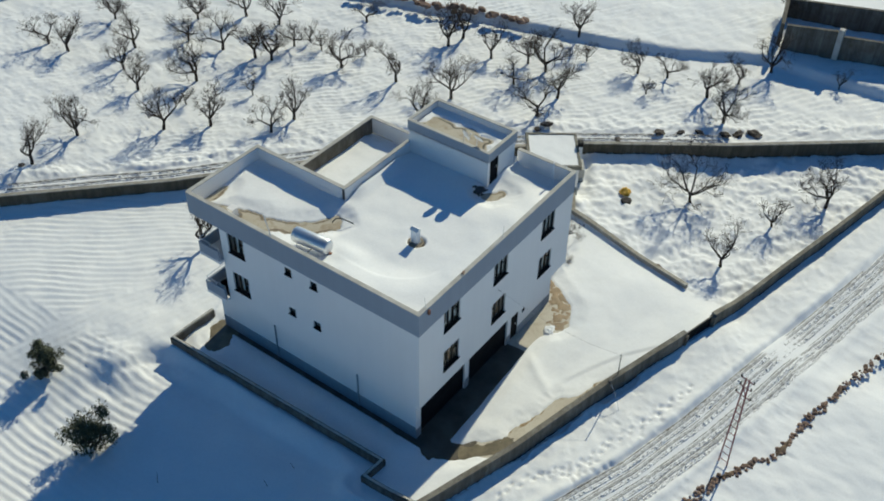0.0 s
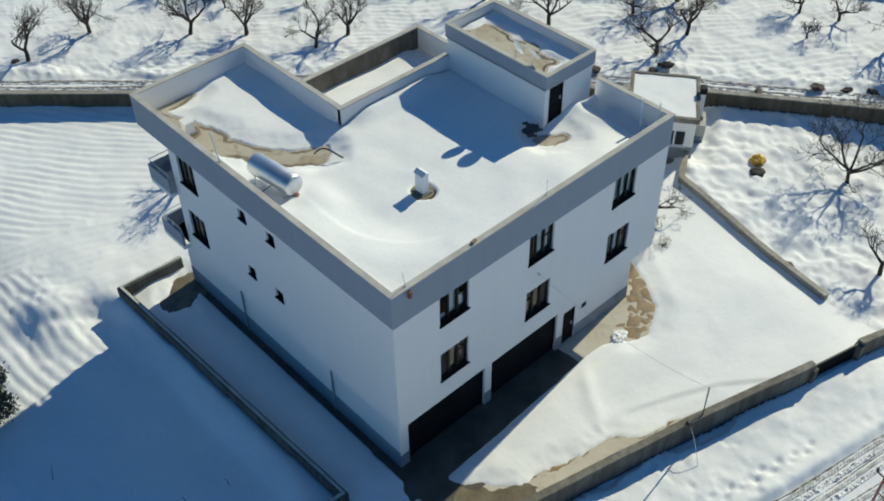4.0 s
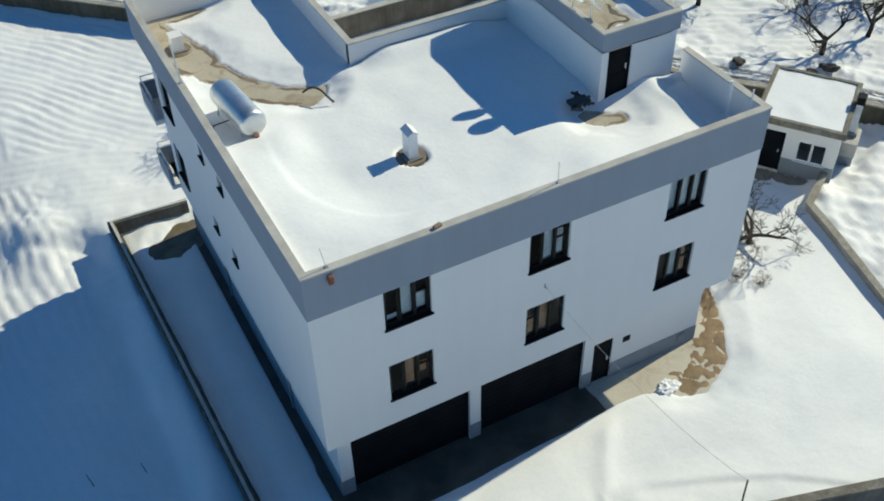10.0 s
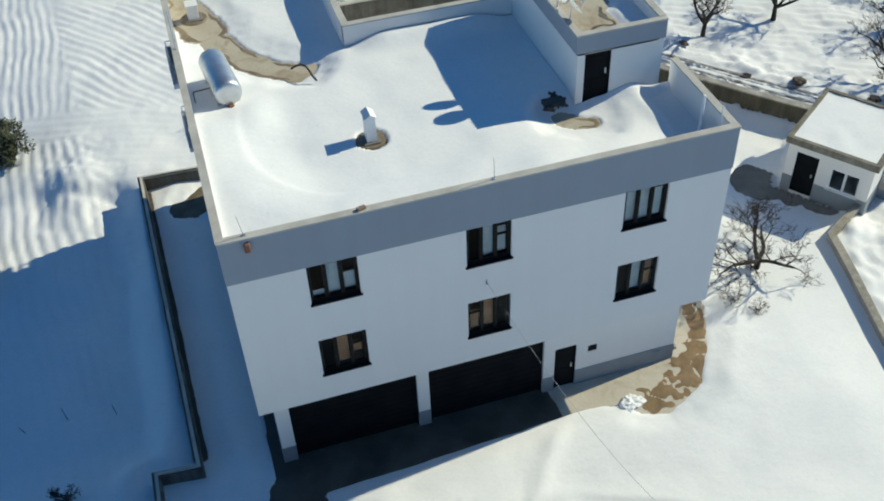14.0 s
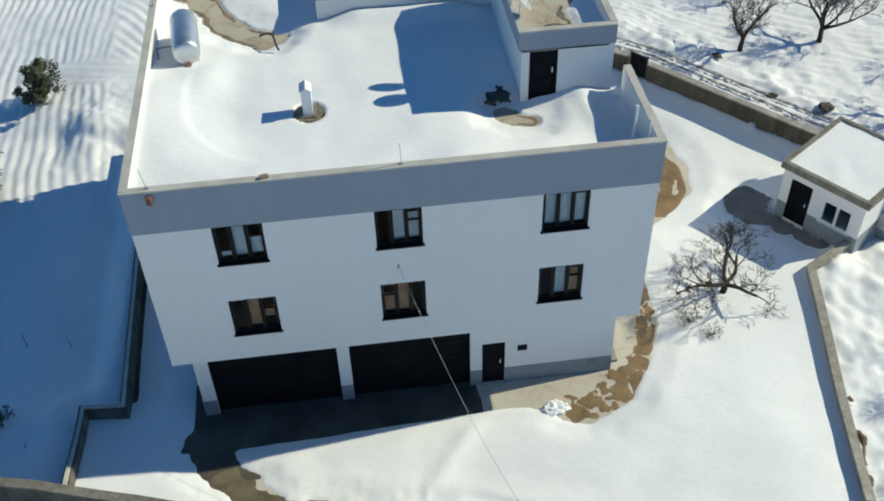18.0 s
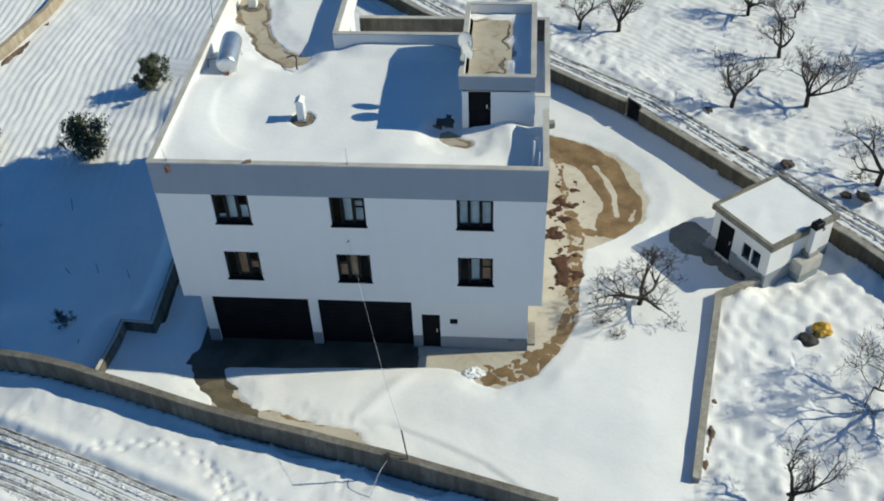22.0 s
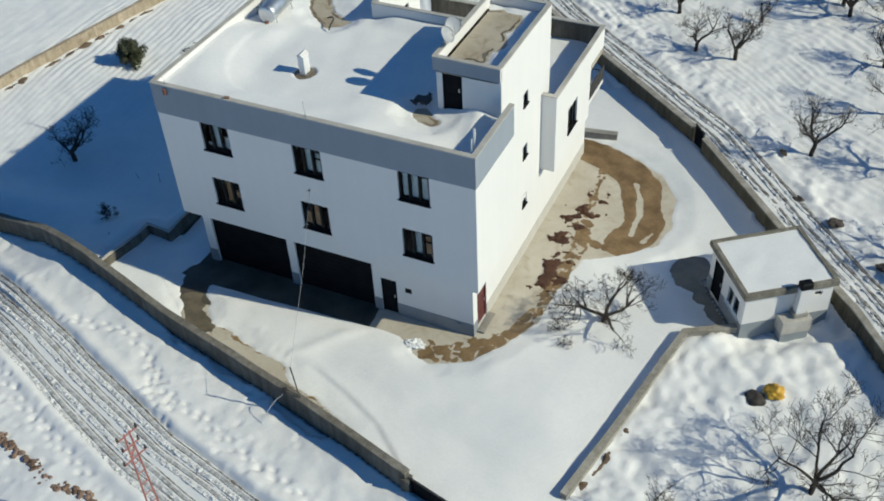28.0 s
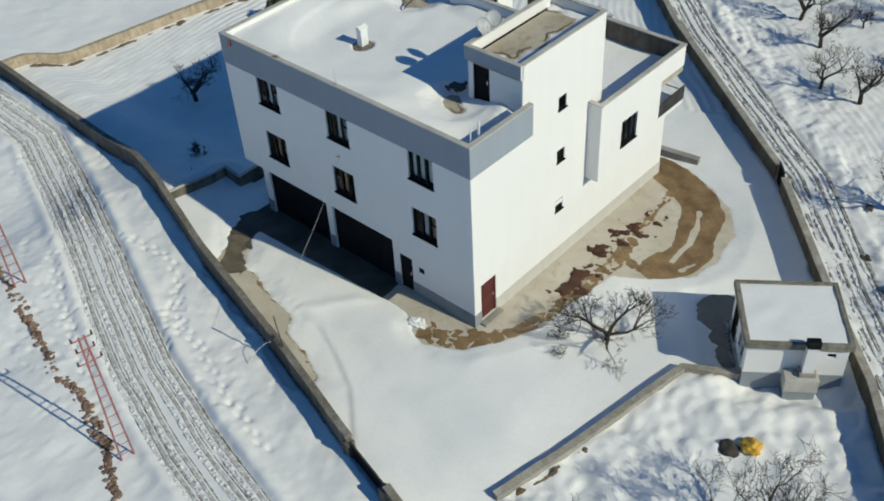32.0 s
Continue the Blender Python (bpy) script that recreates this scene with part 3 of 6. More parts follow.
    snow = calm * (0.22 * smooth(-m, -0.02, 0.10) + 0.78 * smooth(-m, 0.05, 1.1)) - np.clip(m * 0.5, 0.0, 0.25)
    h = np.where(yard, snow, h)
    # drifts against the yard walls
    drift = 0.30 * np.exp(-to_line(x, y, NORTH_LINE) / 0.9) + 0.16 * np.exp(-to_line(x, y, FRONT_LINE) / 0.7) * south
    dw = to_line(x, y, WEST_YARD)
    drift = drift + west * 0.34 * np.exp(-(((dw - 1.0) / 0.4) ** 2)) * (0.4 + 1.3 * vnoise(x * 0.35, y * 0.35, 16)) * smooth(-x, 1.0, 2.0)
    # a shovelled heap with trodden snow round it
    heap = np.hypot((x - HEAP[0]) / 1.0, (y - HEAP[1]) / 1.5)
    drift = drift + west * (0.50 * smooth(-heap, -1.9, -0.1) * (0.9 + 0.35 * fbm(x * 1.3, y * 1.3, 17, 3)) - 0.05 * smooth(-heap, -3.4, -1.2) * smooth(vnoise(x * 2.6, y * 2.6, 18), 0.05, 0.3))
    h = h + np.where(m > -0.3, 0, drift)
    # the house stands on bare ground
    h = np.where((x > 0.2) & (x < 14.35) & (y > 0.4) & (y < 15.5), -0.3, h)
    # the lane and orchard lie higher than the yard, and the field past the stone bank higher still
    beyond_by = smooth(y - line_y(x, NORTH_LINE), 0.05, 0.30)
    h = h + 0.06 * beyond_by
    bank_x = np.interp(y, [-20.0, 1.0, 7.3, 14.4, 25.0, 36.3, 55.0], [53.0, 51.0, 47.4, 44.8, 42.0, 38.5, 33.0])
    h = h + 0.7 * smooth(x - bank_x, -0.3, 0.7)
    # a lumpy bank thrown up along the lane
    dn = to_line(x, y, NORTH_LINE)
    bank = 0.55 + 1.3 * fbm((0.64 * x - 0.76 * y) * 0.45, (0.76 * x + 0.64 * y) * 1.3, 23, 3) + 0.5 * fbm(x * 3.4, y * 3.4, 27, 3)
    h = h + beyond * (0.26 * np.exp(-(((dn - 3.9) / 0.75) ** 2)) * np.maximum(bank, 0) + 0.10 * smooth(-np.abs(dn - 4.6), -1.6, -0.6) * fbm(x * 2.6, y * 2.6, 28, 3))
    # footprints between wall and road
    near_wall = (x > -8) & (x < 17) & (y > -14) & (y < -4) & south
    if near_wall.any():
        fx, fy = x[near_wall], y[near_wall]
        pit = np.zeros(fx.shape)
        for px, py, c, s in PRINTS:
            u, v = (fx - px) * c + (fy - py) * s, (fy - py) * c - (fx - px) * s
            pit = np.maximum(pit, np.exp(-((u / 0.14) ** 2) - (v / 0.085) ** 2))
        h[near_wall] -= 0.13 * pit
    # wheel ruts of the road and of the lane
    dr = to_line(x, y, ROAD_LINE)
    h = h - 0.16 * smooth(-dr, -1.55, -1.15) + 0.12 * np.exp(-((dr - 1.6) / 0.3) ** 2)
    away = smooth(np.maximum(np.maximum(-40 - x, x - 62), np.maximum(-24 - y, y - 60)), 0.0, 5.0)
    h = h * (1 - away) + (0.2 + 0.4 * vnoise(x * 0.02, y * 0.02, 24)) * away
    far = np.hypot(x - 8, y - 8)
    return h + terrain(x, y) + smooth(far, 120, 900) * 18 * (0.5 + fbm(x * 0.002, y * 0.002, 20))


gx = far_steps(-40, -1, 1.0, 2600)[::-1] + steps((-40, -24, 0.30), (-24, -4, 0.12), (-4, 15, 0.12), (15, 24, 0.15), (24, 46, 0.16), (46, 62, 0.3)) + far_steps(62, 1, 1.0, 2600)
gy = far_steps(-24, -1, 1.0, 2600)[::-1] + steps((-24, -14, 0.28), (-14, -4, 0.09), (-4, 34, 0.15), (34, 60, 0.22)) + far_steps(60, 1, 1.0, 2600)
ground = sheet("ground", gx, gy, ground_height, SNOW)
tagged(ground, "snow-covered ground with plough furrows, drifts and melted gaps", "ground", kind="structure")

paving = sheet("yard_paving", steps((-4, 26, 0.25)), steps((-10, 18.5, 0.25)), terrain, YARD, keep=lambda x, y: inside(x, y, SLAB_POLY))
tagged(paving, "pale concrete yard slab showing through melted snow", "paving", kind="structure")
HOUSE_FREE = lambda x, y: inside(x, y, SLAB_POLY) & ~((x > 0.6) & (x < 14.3) & (y > 0.85) & (y < 15.3))
shaded_damp_sheet = sheet("shaded_damp_concrete", steps((-4, 11, 0.12)), steps((-5.5, 17.8, 0.12)), lambda x, y: terrain(x, y) + np.clip(damp(x, y) * 0.06, -0.03, 0.007), APRON, keep=lambda x, y: (damp(x, y) > -0.4) & (melt(x, y) > -0.4) & HOUSE_FREE(x, y))
tagged(shaded_damp_sheet, "damp concrete with painted-in shade in front of garage doors", "paving", kind="stuff")
patch_sheet = sheet("damp_patch", steps((20.5, 25, 0.15)), steps((5, 10, 0.15)), lambda x, y: terrain(x, y) + 0.006, PATCH, keep=lambda x, y: inside(x, y, SLAB_POLY))
tagged(patch_sheet, "grey damp concrete beside a shed door", "paving", kind="stuff")
silt_sheet = sheet("wet_silt", steps((-3.2, 4.5, 0.1)), steps((-5.2, 17.8, 0.1)), lambda x, y: terrain(x, y) + np.clip(silt(x, y) * 0.06, -0.03, 0.011), SILT, keep=lambda x, y: (silt(x, y) > -0.4) & (melt(x, y) > -0.4) & HOUSE_FREE(x, y))
tagged(silt_sheet, "olive-brown wet silt on concrete", "mud", kind="stuff")
mud_sheet = sheet("melt_water", steps((-4, 22.5, 0.08)), steps((-6.6, 18, 0.08)), lambda x, y: terrain(x, y) + np.clip(mud(x, y) * 0.08, -0.03, 0.013), MUD, keep=lambda x, y: (mud(x, y) > -0.3) & (melt(x, y) > -0.3) & HOUSE_FREE(x, y))
tagged(mud_sheet, "brown muddy melt water in streaks on concrete", "mud", kind="stuff")

SOIL_SPOTS = [(15.95, 12.1, 0.22), (16.15, 10.9, 0.40), (15.85, 10.2, 0.30), (16.0, 9.6, 0.2), (15.95, 8.5, 0.45), (16.3, 7.2, 0.26), (16.15, 6.2, 0.52), (16.25, 5.2, 0.5), (16.0, 4.6, 0.2), (16.6, 11.9, 0.14)]


def soil(x, y):
    """Clods of dark earth spilled along the house's east side."""
    m = np.full(np.shape(x), -9.0)
    for a, b, r in SOIL_SPOTS:
        m = np.maximum(m, r - np.hypot(x - a, (y - b) * 0.8))
    return m + 1.15 * fbm(x * 2.2, y * 2.2, 36, 5) - 0.04


soil_sheet = sheet("spilled_soil", steps((14.7, 17.6, 0.045)), steps((3.6, 13.2, 0.045)), lambda x, y: terrain(x, y) + np.clip(soil(x, y) * 0.35, -0.03, 0.12) + 0.02 * fbm(x * 7, y * 7, 37, 2), SOIL, keep=lambda x, y: soil(x, y) > -0.12)
tagged(soil_sheet, "dark red-brown soil spilled on concrete", "soil", kind="stuff")

# ---- house ----
house = thing("house", "white rendered flat-roofed house with grey parapet band and dark windows", "house", (7.45, 7.6, 0))
south = Face((0, 0, 0), (1, 0, 0))
west = Face((0, YR, 0), (0, -1, 0))       # u runs from the back to the front
east = Face((L, 0, 0), (0, 1, 0))
T = 0.25
S_COLS = [(2.13, 3.55), (6.68, 8.04), (11.53, 12.92)]
S_ROWS = [(4.42, 5.88), (7.38, 8.80)]
s_holes = [(a, b, c, d) for a, b in S_COLS for c, d in S_ROWS]
part("wall", south.wall(bmesh.new(), 0, L, Z1, ZB, T, s_holes), WHITE, house)
W_BIG = [(YR - 13.5, YR - 12.25, 4.48, 5.9), (YR - 13.5, YR - 12.25, 7.38, 8.8)]
W_SMALL = [(YR - y - 0.5, YR - y, z, z + 0.5) for y in (8.65, 6.8) for z in (5.12, 8.1)]
part("wall", west.wall(bmesh.new(), YR - YW, YR - T, Z1, ZB, T, W_BIG + W_SMALL), WHITE, house)
part("wall", east.wall(bmesh.new(), T, Y0P, Z1, ZB, T), WHITE, house)
stair = Face((XS, Y0P, 0), (0, 1, 0))
E_SMALL = [(2.47, 3.03, z, z + 0.64) for z in (2.98, 5.74, 8.48)]
part("wall", stair.wall(bmesh.new(), 0, Y1P - Y0P, 0.0, 11.78, 0.17, E_SMALL), WHITE, house)
NY0, NY1 = 8.62, 13.6
ZN = 3.72                                # underside of the north-east block
neast = Face((XE, NY0, 0), (0, 1, 0))
NE_HOLE = [(1.75, 3.05, 4.70, 6.08)]
part("wall", neast.wall(bmesh.new(), T, NY1 - NY0, ZN, ZTP - 1.1, T, NE_HOLE), WHITE, house)
bm = bmesh.new()
box(bm, XS, NY0, ZN, XE, NY0 + T, ZTP - 1.1)
part("wall", bm, WHITE, house)
north = Face((XI, YW, 0), (-1, 0, 0))
N_DOORS = [(1.2, 3.4, 3.66, 5.8), (1.2, 3.4, 6.6, 8.7)]
part("wall", north.wall(bmesh.new(), 0.0, XI - T, Z1, ZB, T, N_DOORS), WHITE, house)
nne = Face((XE - T, NY1, 0), (-1, 0, 0))
part("wall", nne.wall(bmesh.new(), 0.0, XE - T - XI, Z1, ZTER - 0.15, T, [(0.8, 2.6, 4.55, 6.35), (5.5, 7.7, 3.62, 5.8)]), WHITE, house)
wing = Face((XI, YM, 0), (0, 1, 0))
part("wall", wing.wall(bmesh.new(), 0, YW - T - YM, Z1, ZB, T, [(1.5, 3.2, 7.1, 8.7)]), WHITE, house)
back = Face((X0P, YM, 0), (-1, 0, 0))
part("wall", back.wall(bmesh.new(), 0.0, X0P - XI, ZTER, ZB, T, [(1.4, 3.6, 7.35, 8.7)]), WHITE, house)
# ground floor
gs = Face((INX, INY, 0), (1, 0, 0))
gw = XS - INX
DOORS = [(0.45, 4.62, 0.0, 2.95), (5.02, 9.02, 0.0, 2.95), (9.42, 10.2, 0.0, 2.02), (10.62, 10.95, 1.50, 1.80)]
part("wall", gs.wall(bmesh.new(), 0, gw, 0, Z1, T, DOORS), WHITE, house)
gwest = Face((INX, YE, 0), (0, -1, 0))
part("wall", gwest.wall(bmesh.new(), 0, YE - INY - T, 0, Z1, T), WHITE, house)
geast = Face((XS, INY, 0), (0, 1, 0))
part("wall", geast.wall(bmesh.new(), T, Y0P - INY, 0, Z1, T, [(0.45, 1.45, 0.12, 2.2)]), WHITE, house)
part("wall", Face((XS, Y1P, 0), (0, 1, 0)).wall(bmesh.new(), 0, YE - Y1P, 0, ZN, T), WHITE, house)
gnorth = Face((XS - T, YE, 0), (-1, 0, 0))
part("wall", gnorth.wall(bmesh.new(), 0, gw - 2 * T, 0, Z1, T), WHITE, house)
# grey plinth, a little proud of the ground floor
PZ = 0.72
for u0, u1 in ((0.0, 0.45), (4.62, 5.02), (9.02, 9.42), (10.2, gw)):
    part("plinth", gs.box(bmesh.new(), u0 - (0.02 if u0 == 0 else 0), u1 + (0.02 if u1 == gw else 0), 0, PZ, -0.02, 0.0), PLINTH, house)
bm = bmesh.new()
gwest.box(bm, 0, YE - INY, 0, PZ + 0.2, -0.02, 0.0)
part("plinth", bm, PLINTH, house)
part("plinth", geast.box(bmesh.new(), 0.0, 0.45, 0, PZ, -0.02, 0.0), PLINTH, house)
part("plinth", geast.box(bmesh.new(), 1.45, Y0P - INY, 0, PZ, -0.02, 0.0), PALEPLINTH, house)
part("plinth", stair.box(bmesh.new(), 0.0, Y1P - Y0P, 0, PZ, -0.02, 0.0), PALEPLINTH, house)
part("plinth", geast.box(bmesh.new(), Y1P - INY, YE - INY, 0, PZ, -0.02, 0.0), PALEPLINTH, house)
# floors and roofs
def slab(name, boxes, material, label=""):
    for b in boxes:
        part(name, box(bmesh.new(), *b), material, house, label)


slab("floor_slab", [(0.01, 0.01, Z1 - 0.003, L - 0.01, Y0P - 0.01, Z1 + 0.2), (0.01, Y0P - 0.01, Z1 - 0.003, XS - 0.02, NY0 + 0.01, Z1 + 0.2), (0.01, NY0 + 0.01, Z1 - 0.003, XS - 0.02, YE - 0.01, Z1 + 0.2), (XS - 0.02, NY0 + 0.01, ZN, XE - 0.01, NY1, ZN + 0.2)], WHITE)
slab("floor_slab", [(T, T, 6.3, XS - T, YM - T, 6.5), (T, YM - T, 6.3, XI - T, YW - T, 6.5)], ROOM)
slab("roof_slab", [(0.02, 0.02, DECK - 0.3, L - 0.02, Y0P - 0.01, DECK), (0.02, Y0P - 0.01, DECK - 0.3, XS - T, YM - 0.02, DECK), (0.02, YM - 0.02, DECK - 0.3, XI - 0.02, YR - 0.02, DECK)], ROOFDECK, "pale tan screed roof deck with damp stains")
slab("roof_slab", [(XI + 0.02, YM + 0.02, ZTER - 0.25, XE - 0.02, YE - 0.02, ZTER), (XS - 0.02, NY0 + 0.02, ZTER - 0.25, XE - 0.02, YM + 0.02, ZTER), (X0P, Y0P, 11.05, XS - 0.17, Y1P, 11.3)], ROOFDECK)
# rooms behind the windows
slab("partition", [(T + 0.02, 3.6, Z1 + 0.2, L - T - 0.02, 3.7, 6.3), (T + 0.02, 3.6, 6.5, L - T - 0.02, 3.7, DECK - 0.3)], ROOM)
slab("partition", [(x, T + 0.02, z0, x + 0.1, 3.6, z1) for x in (5.0, 9.8) for z0, z1 in ((Z1 + 0.2, 6.3), (6.5, DECK - 0.3))], ROOM)
# parapet: a grey band with a pale concrete coping
PT = 0.18


def parapet(pts, z0, z1, t, material=GREY, coping=True, proud=0.02):
    """Upright band on the line pts, whose outer face lies to the right of the way."""
    bm = band(bmesh.new(), pts, 0.0, t, z0, z1)
    cap = band(bmesh.new(), pts, -0.04, t + 0.015, z1 + 0.001, z1 + 0.05)
    wall_p = part("parapet", bm, WHITE, house)
    if material is GREY:
        part("facing", band(bmesh.new(), pts, -proud, -0.001, z0, z1), GREY, wall_p, "grey rendered band")
    if coping:
        part("coping", cap, COPING, house, "pale weathered concrete coping")


parapet([(0, YR), (0, 0), (L, 0), (L, Y0P)], ZB, ZT, PT)
parapet([(XI, YM - PT), (XI, YR), (PT, YR)], ZB, ZT - 0.004, PT, WHITE)
parapet([(X0P, YM - 0.002), (XI - PT, YM - 0.002)], ZB, ZT - 0.01, PT, WHITE)
parapet([(XS + 0.001, NY0), (XE, NY0), (XE, YE), (XI, YE)], ZTP - 1.1, ZTP, PT, WHITE)
part("lining", box(bmesh.new(), XI + 0.01, YE - PT - 0.025, ZTER, XE - PT - 0.01, YE - PT - 0.002, ZTP - 0.004), CONCRETE, house, "bare dark concrete inside of the terrace parapet")
# balconies at the back
XB = 3.9
X0B, YB = -0.32, YR - 0.75
for z in (Z1, 6.3):
    slab("balcony_slab", [(X0B, YW, z, XB, YB, z + 0.2)], WHITE)
    bm = band(bmesh.new(), [(X0B, YW + 0.002), (X0B, YB), (XB, YB)][::-1], 0.0, 0.12, z + 0.2, z + 0.95)
    wall_b = part("balcony_wall", bm, GREY, house)
    part("rail", rods([((X0B + 0.06, YW, z + 1.2), (X0B + 0.06, YB - 0.06, z + 1.2)), ((X0B + 0.06, YB - 0.06, z + 1.2), (XB, YB - 0.06, z + 1.2))] + [((X0B + 0.06, YW + 0.02 + k * 0.7, z + 0.95), (X0B + 0.06, YW + 0.02 + k * 0.7, z + 1.2)) for k in range(3)], 0.02), STEEL, wall_b)
slab("balcony_slab", [(11.6, NY1, 4.42, XE, 15.85, 4.6)], WHITE)
rail_b = part("railing", rods([((XE - 0.04, NY1, 5.12), (XE - 0.04, 15.81, 5.12)), ((XE - 0.04, 15.81, 5.12), (11.6, 15.81, 5.12)), ((XE - 0.04, 15.81, 4.6), (XE - 0.04, 15.81, 5.12))], 0.03), DARKSTEEL, house, "dark metal balcony railing")
for k in range(14):
    part("slat", box(bmesh.new(), XE - 0.05, NY1 + 0.05 + k * 0.168, 4.6, XE - 0.03, NY1 + 0.19 + k * 0.168, 5.4), DARKSTEEL, rail_b)
# penthouse over the stairs
pf = Face((X0P, Y0P, 0), (1, 0, 0))
part("wall", pf.wall(bmesh.new(), 0, XS - X0P - 0.17, DECK, 11.3, 0.2, [(0.25, 1.12, DECK + 0.1, 11.08)]), WHITE, house)
pw = Face((X0P, Y1P, 0), (0, -1, 0))
part("wall", pw.wall(bmesh.new(), 0, Y1P - Y0P - 0.2, DECK, 11.3, 0.2), WHITE, house)
pn = Face((XS - 0.17, Y1P, 0), (-1, 0, 0))
part("wall", pn.wall(bmesh.new(), 0, XS - 0.17 - X0P - 0.2, ZTER, 11.3, 0.2), WHITE, house)
parapet([(X0P - 0.08, Y1P), (X0P - 0.08, Y0P - 0.1), (XS, Y0P - 0.1)], 11.18, 11.78, 0.15)
parapet([(XS - 0.17, Y1P), (X0P + 0.08, Y1P)], 11.3, 11.78, 0.15, WHITE)
bm = bmesh.new()
box(bm, XS - 0.18, Y0P + 0.08, 11.78, XS + 0.04, Y1P + 0.04, 11.83)
part("coping", bm, COPING, house)


# ---- windows and doors ----
def window(face, u0, u1, v0, v1, lights=(0.34, 0.66), curtain=None, low=0.0, dark=FRAME, depth=0.08, transom=()):
    """A framed window set into its opening; lights: where the mullions stand; transom: lights with a bar across."""
    w, h, b = u1 - u0, v1 - v0, 0.07 if u1 - u0 > 0.9 else 0.045
    d0, d1 = depth, depth + 0.09
    cuts = [u0 + b] + [u0 + f * w for f in lights] + [u1 - b]
    holes = [(a + (0.032 if k else 0.0), c - (0.032 if k < len(cuts) - 2 else 0.0), v0 + b, v1 - b) for k, (a, c) in enumerate(zip(cuts, cuts[1:]))]
    bm = Face(face.p(0, 0, d0), face.u).wall(bmesh.new(), u0, u1, v0, v1, 0.09, holes)
    ob = part("window", bm, dark, house, "anthracite-framed window" if dark is FRAME else "window")
    part("window_sill", face.box(bmesh.new(), u0 - 0.04, u1 + 0.04, v0 - 0.05, v0 + 0.002, -0.06, depth), dark, ob)
    for k, (a, c) in enumerate(zip(cuts, cuts[1:])):
        a2, c2 = a + (0.034 if k else 0.0), c - (0.034 if k < len(cuts) - 2 else 0.0)
        z0, z1, zt = v0 + b + 0.05, v1 - b - 0.05, v0 + h * 0.62
        lit = [(a2 + 0.028, c2 - 0.028, z0, zt - 0.03), (a2 + 0.028, c2 - 0.028, zt + 0.03, z1)] if k in transom else [(a2 + 0.028, c2 - 0.028, z0, z1)]
        sash = Face(face.p(0, 0, d0 + 0.02), face.u).wall(bmesh.new(), a2, c2, v0 + b, v1 - b, 0.05, lit)
        part("sash", sash, dark, ob)
        pane = part("pane", face.box(bmesh.new(), a2 + 0.028, c2 - 0.028, v0 + b + 0.05, v1 - b - 0.05, d0 + 0.045, d0 + 0.055), GLASS, ob)
        pane.visible_shadow = False
    for a, c, z0, z1, m in curtain or ():
        folds = bmesh.new()
        n = 12
        top, bot = [], []
        for i in range(n + 1):
            uu = u0 + w * (a + (c - a) * i / n)
            dd = depth + 0.16 + 0.02 * math.sin(i * 2.4)
            top.append(folds.verts.new(face.p(uu, v0 + h * z1, dd)))
            bot.append(folds.verts.new(face.p(uu, v0 + h * z0, dd)))
        for i in range(n):
            folds.faces.new([bot[i], bot[i + 1], top[i + 1], top[i]])
        part("curtain", folds, m, ob, "pale sheer curtain" if m is CURTAIN else "tan curtain", smooth=True)
    return ob


C, C2 = CURTAIN, CURTAIN2
up = [(0.36, 0.66, 0.08, 0.98, C), (0.70, 0.93, 0.10, 0.55, C), (0.08, 0.32, 0.08, 0.2, C)]
window(south, *S_COLS[0], *S_ROWS[1], curtain=up, transom=(2,))
window(south, *S_COLS[1], *S_ROWS[1], curtain=[(0.36, 0.66, 0.08, 0.98, C), (0.70, 0.92, 0.10, 0.75, C)], transom=(2,))
window(south, *S_COLS[2], *S_ROWS[1], curtain=[(0.08, 0.32, 0.06, 0.98, C), (0.36, 0.64, 0.06, 0.98, C), (0.69, 0.93, 0.08, 0.80, C)])
window(south, *S_COLS[0], *S_ROWS[0], curtain=[(0.36, 0.62, 0.1, 0.98, C2), (0.70, 0.9, 0.3, 0.6, C2)], transom=(2,))
window(south, *S_COLS[1], *S_ROWS[0], curtain=[(0.36, 0.66, 0.08, 0.98, C2), (0.06, 0.3, 0.1, 0.6, C2)], transom=(0,))
window(south, *S_COLS[2], *S_ROWS[0], curtain=[(0.36, 0.64, 0.08, 0.98, C), (0.70, 0.92, 0.10, 0.78, C2)], transom=(2,))
for hole in W_BIG:
    window(west, *hole, curtain=[(0.36, 0.64, 0.08, 0.98, C), (0.70, 0.92, 0.1, 0.6, C)], transom=(2,))
for hole in W_SMALL:
    window(west, *hole, lights=())
for hole in E_SMALL:
    window(stair, *hole, lights=(), depth=0.05)
for hole in NE_HOLE:
    window(neast, *hole, curtain=[(0.1, 0.3, 0.05, 0.98, C2)])
window(wing, 1.5, 3.2, 7.1, 8.7)
window(back, 1.4, 3.6, 7.35, 8.7, lights=(0.25, 0.5, 0.75))
for a, b, c, d in N_DOORS:
    window(north, a, b, c, d, lights=(0.33, 0.66))
window(nne, 0.8, 2.6, 4.55, 6.35, lights=(0.5,))
window(nne, 5.5, 7.7, 3.62, 5.8, lights=(0.33, 0.66))


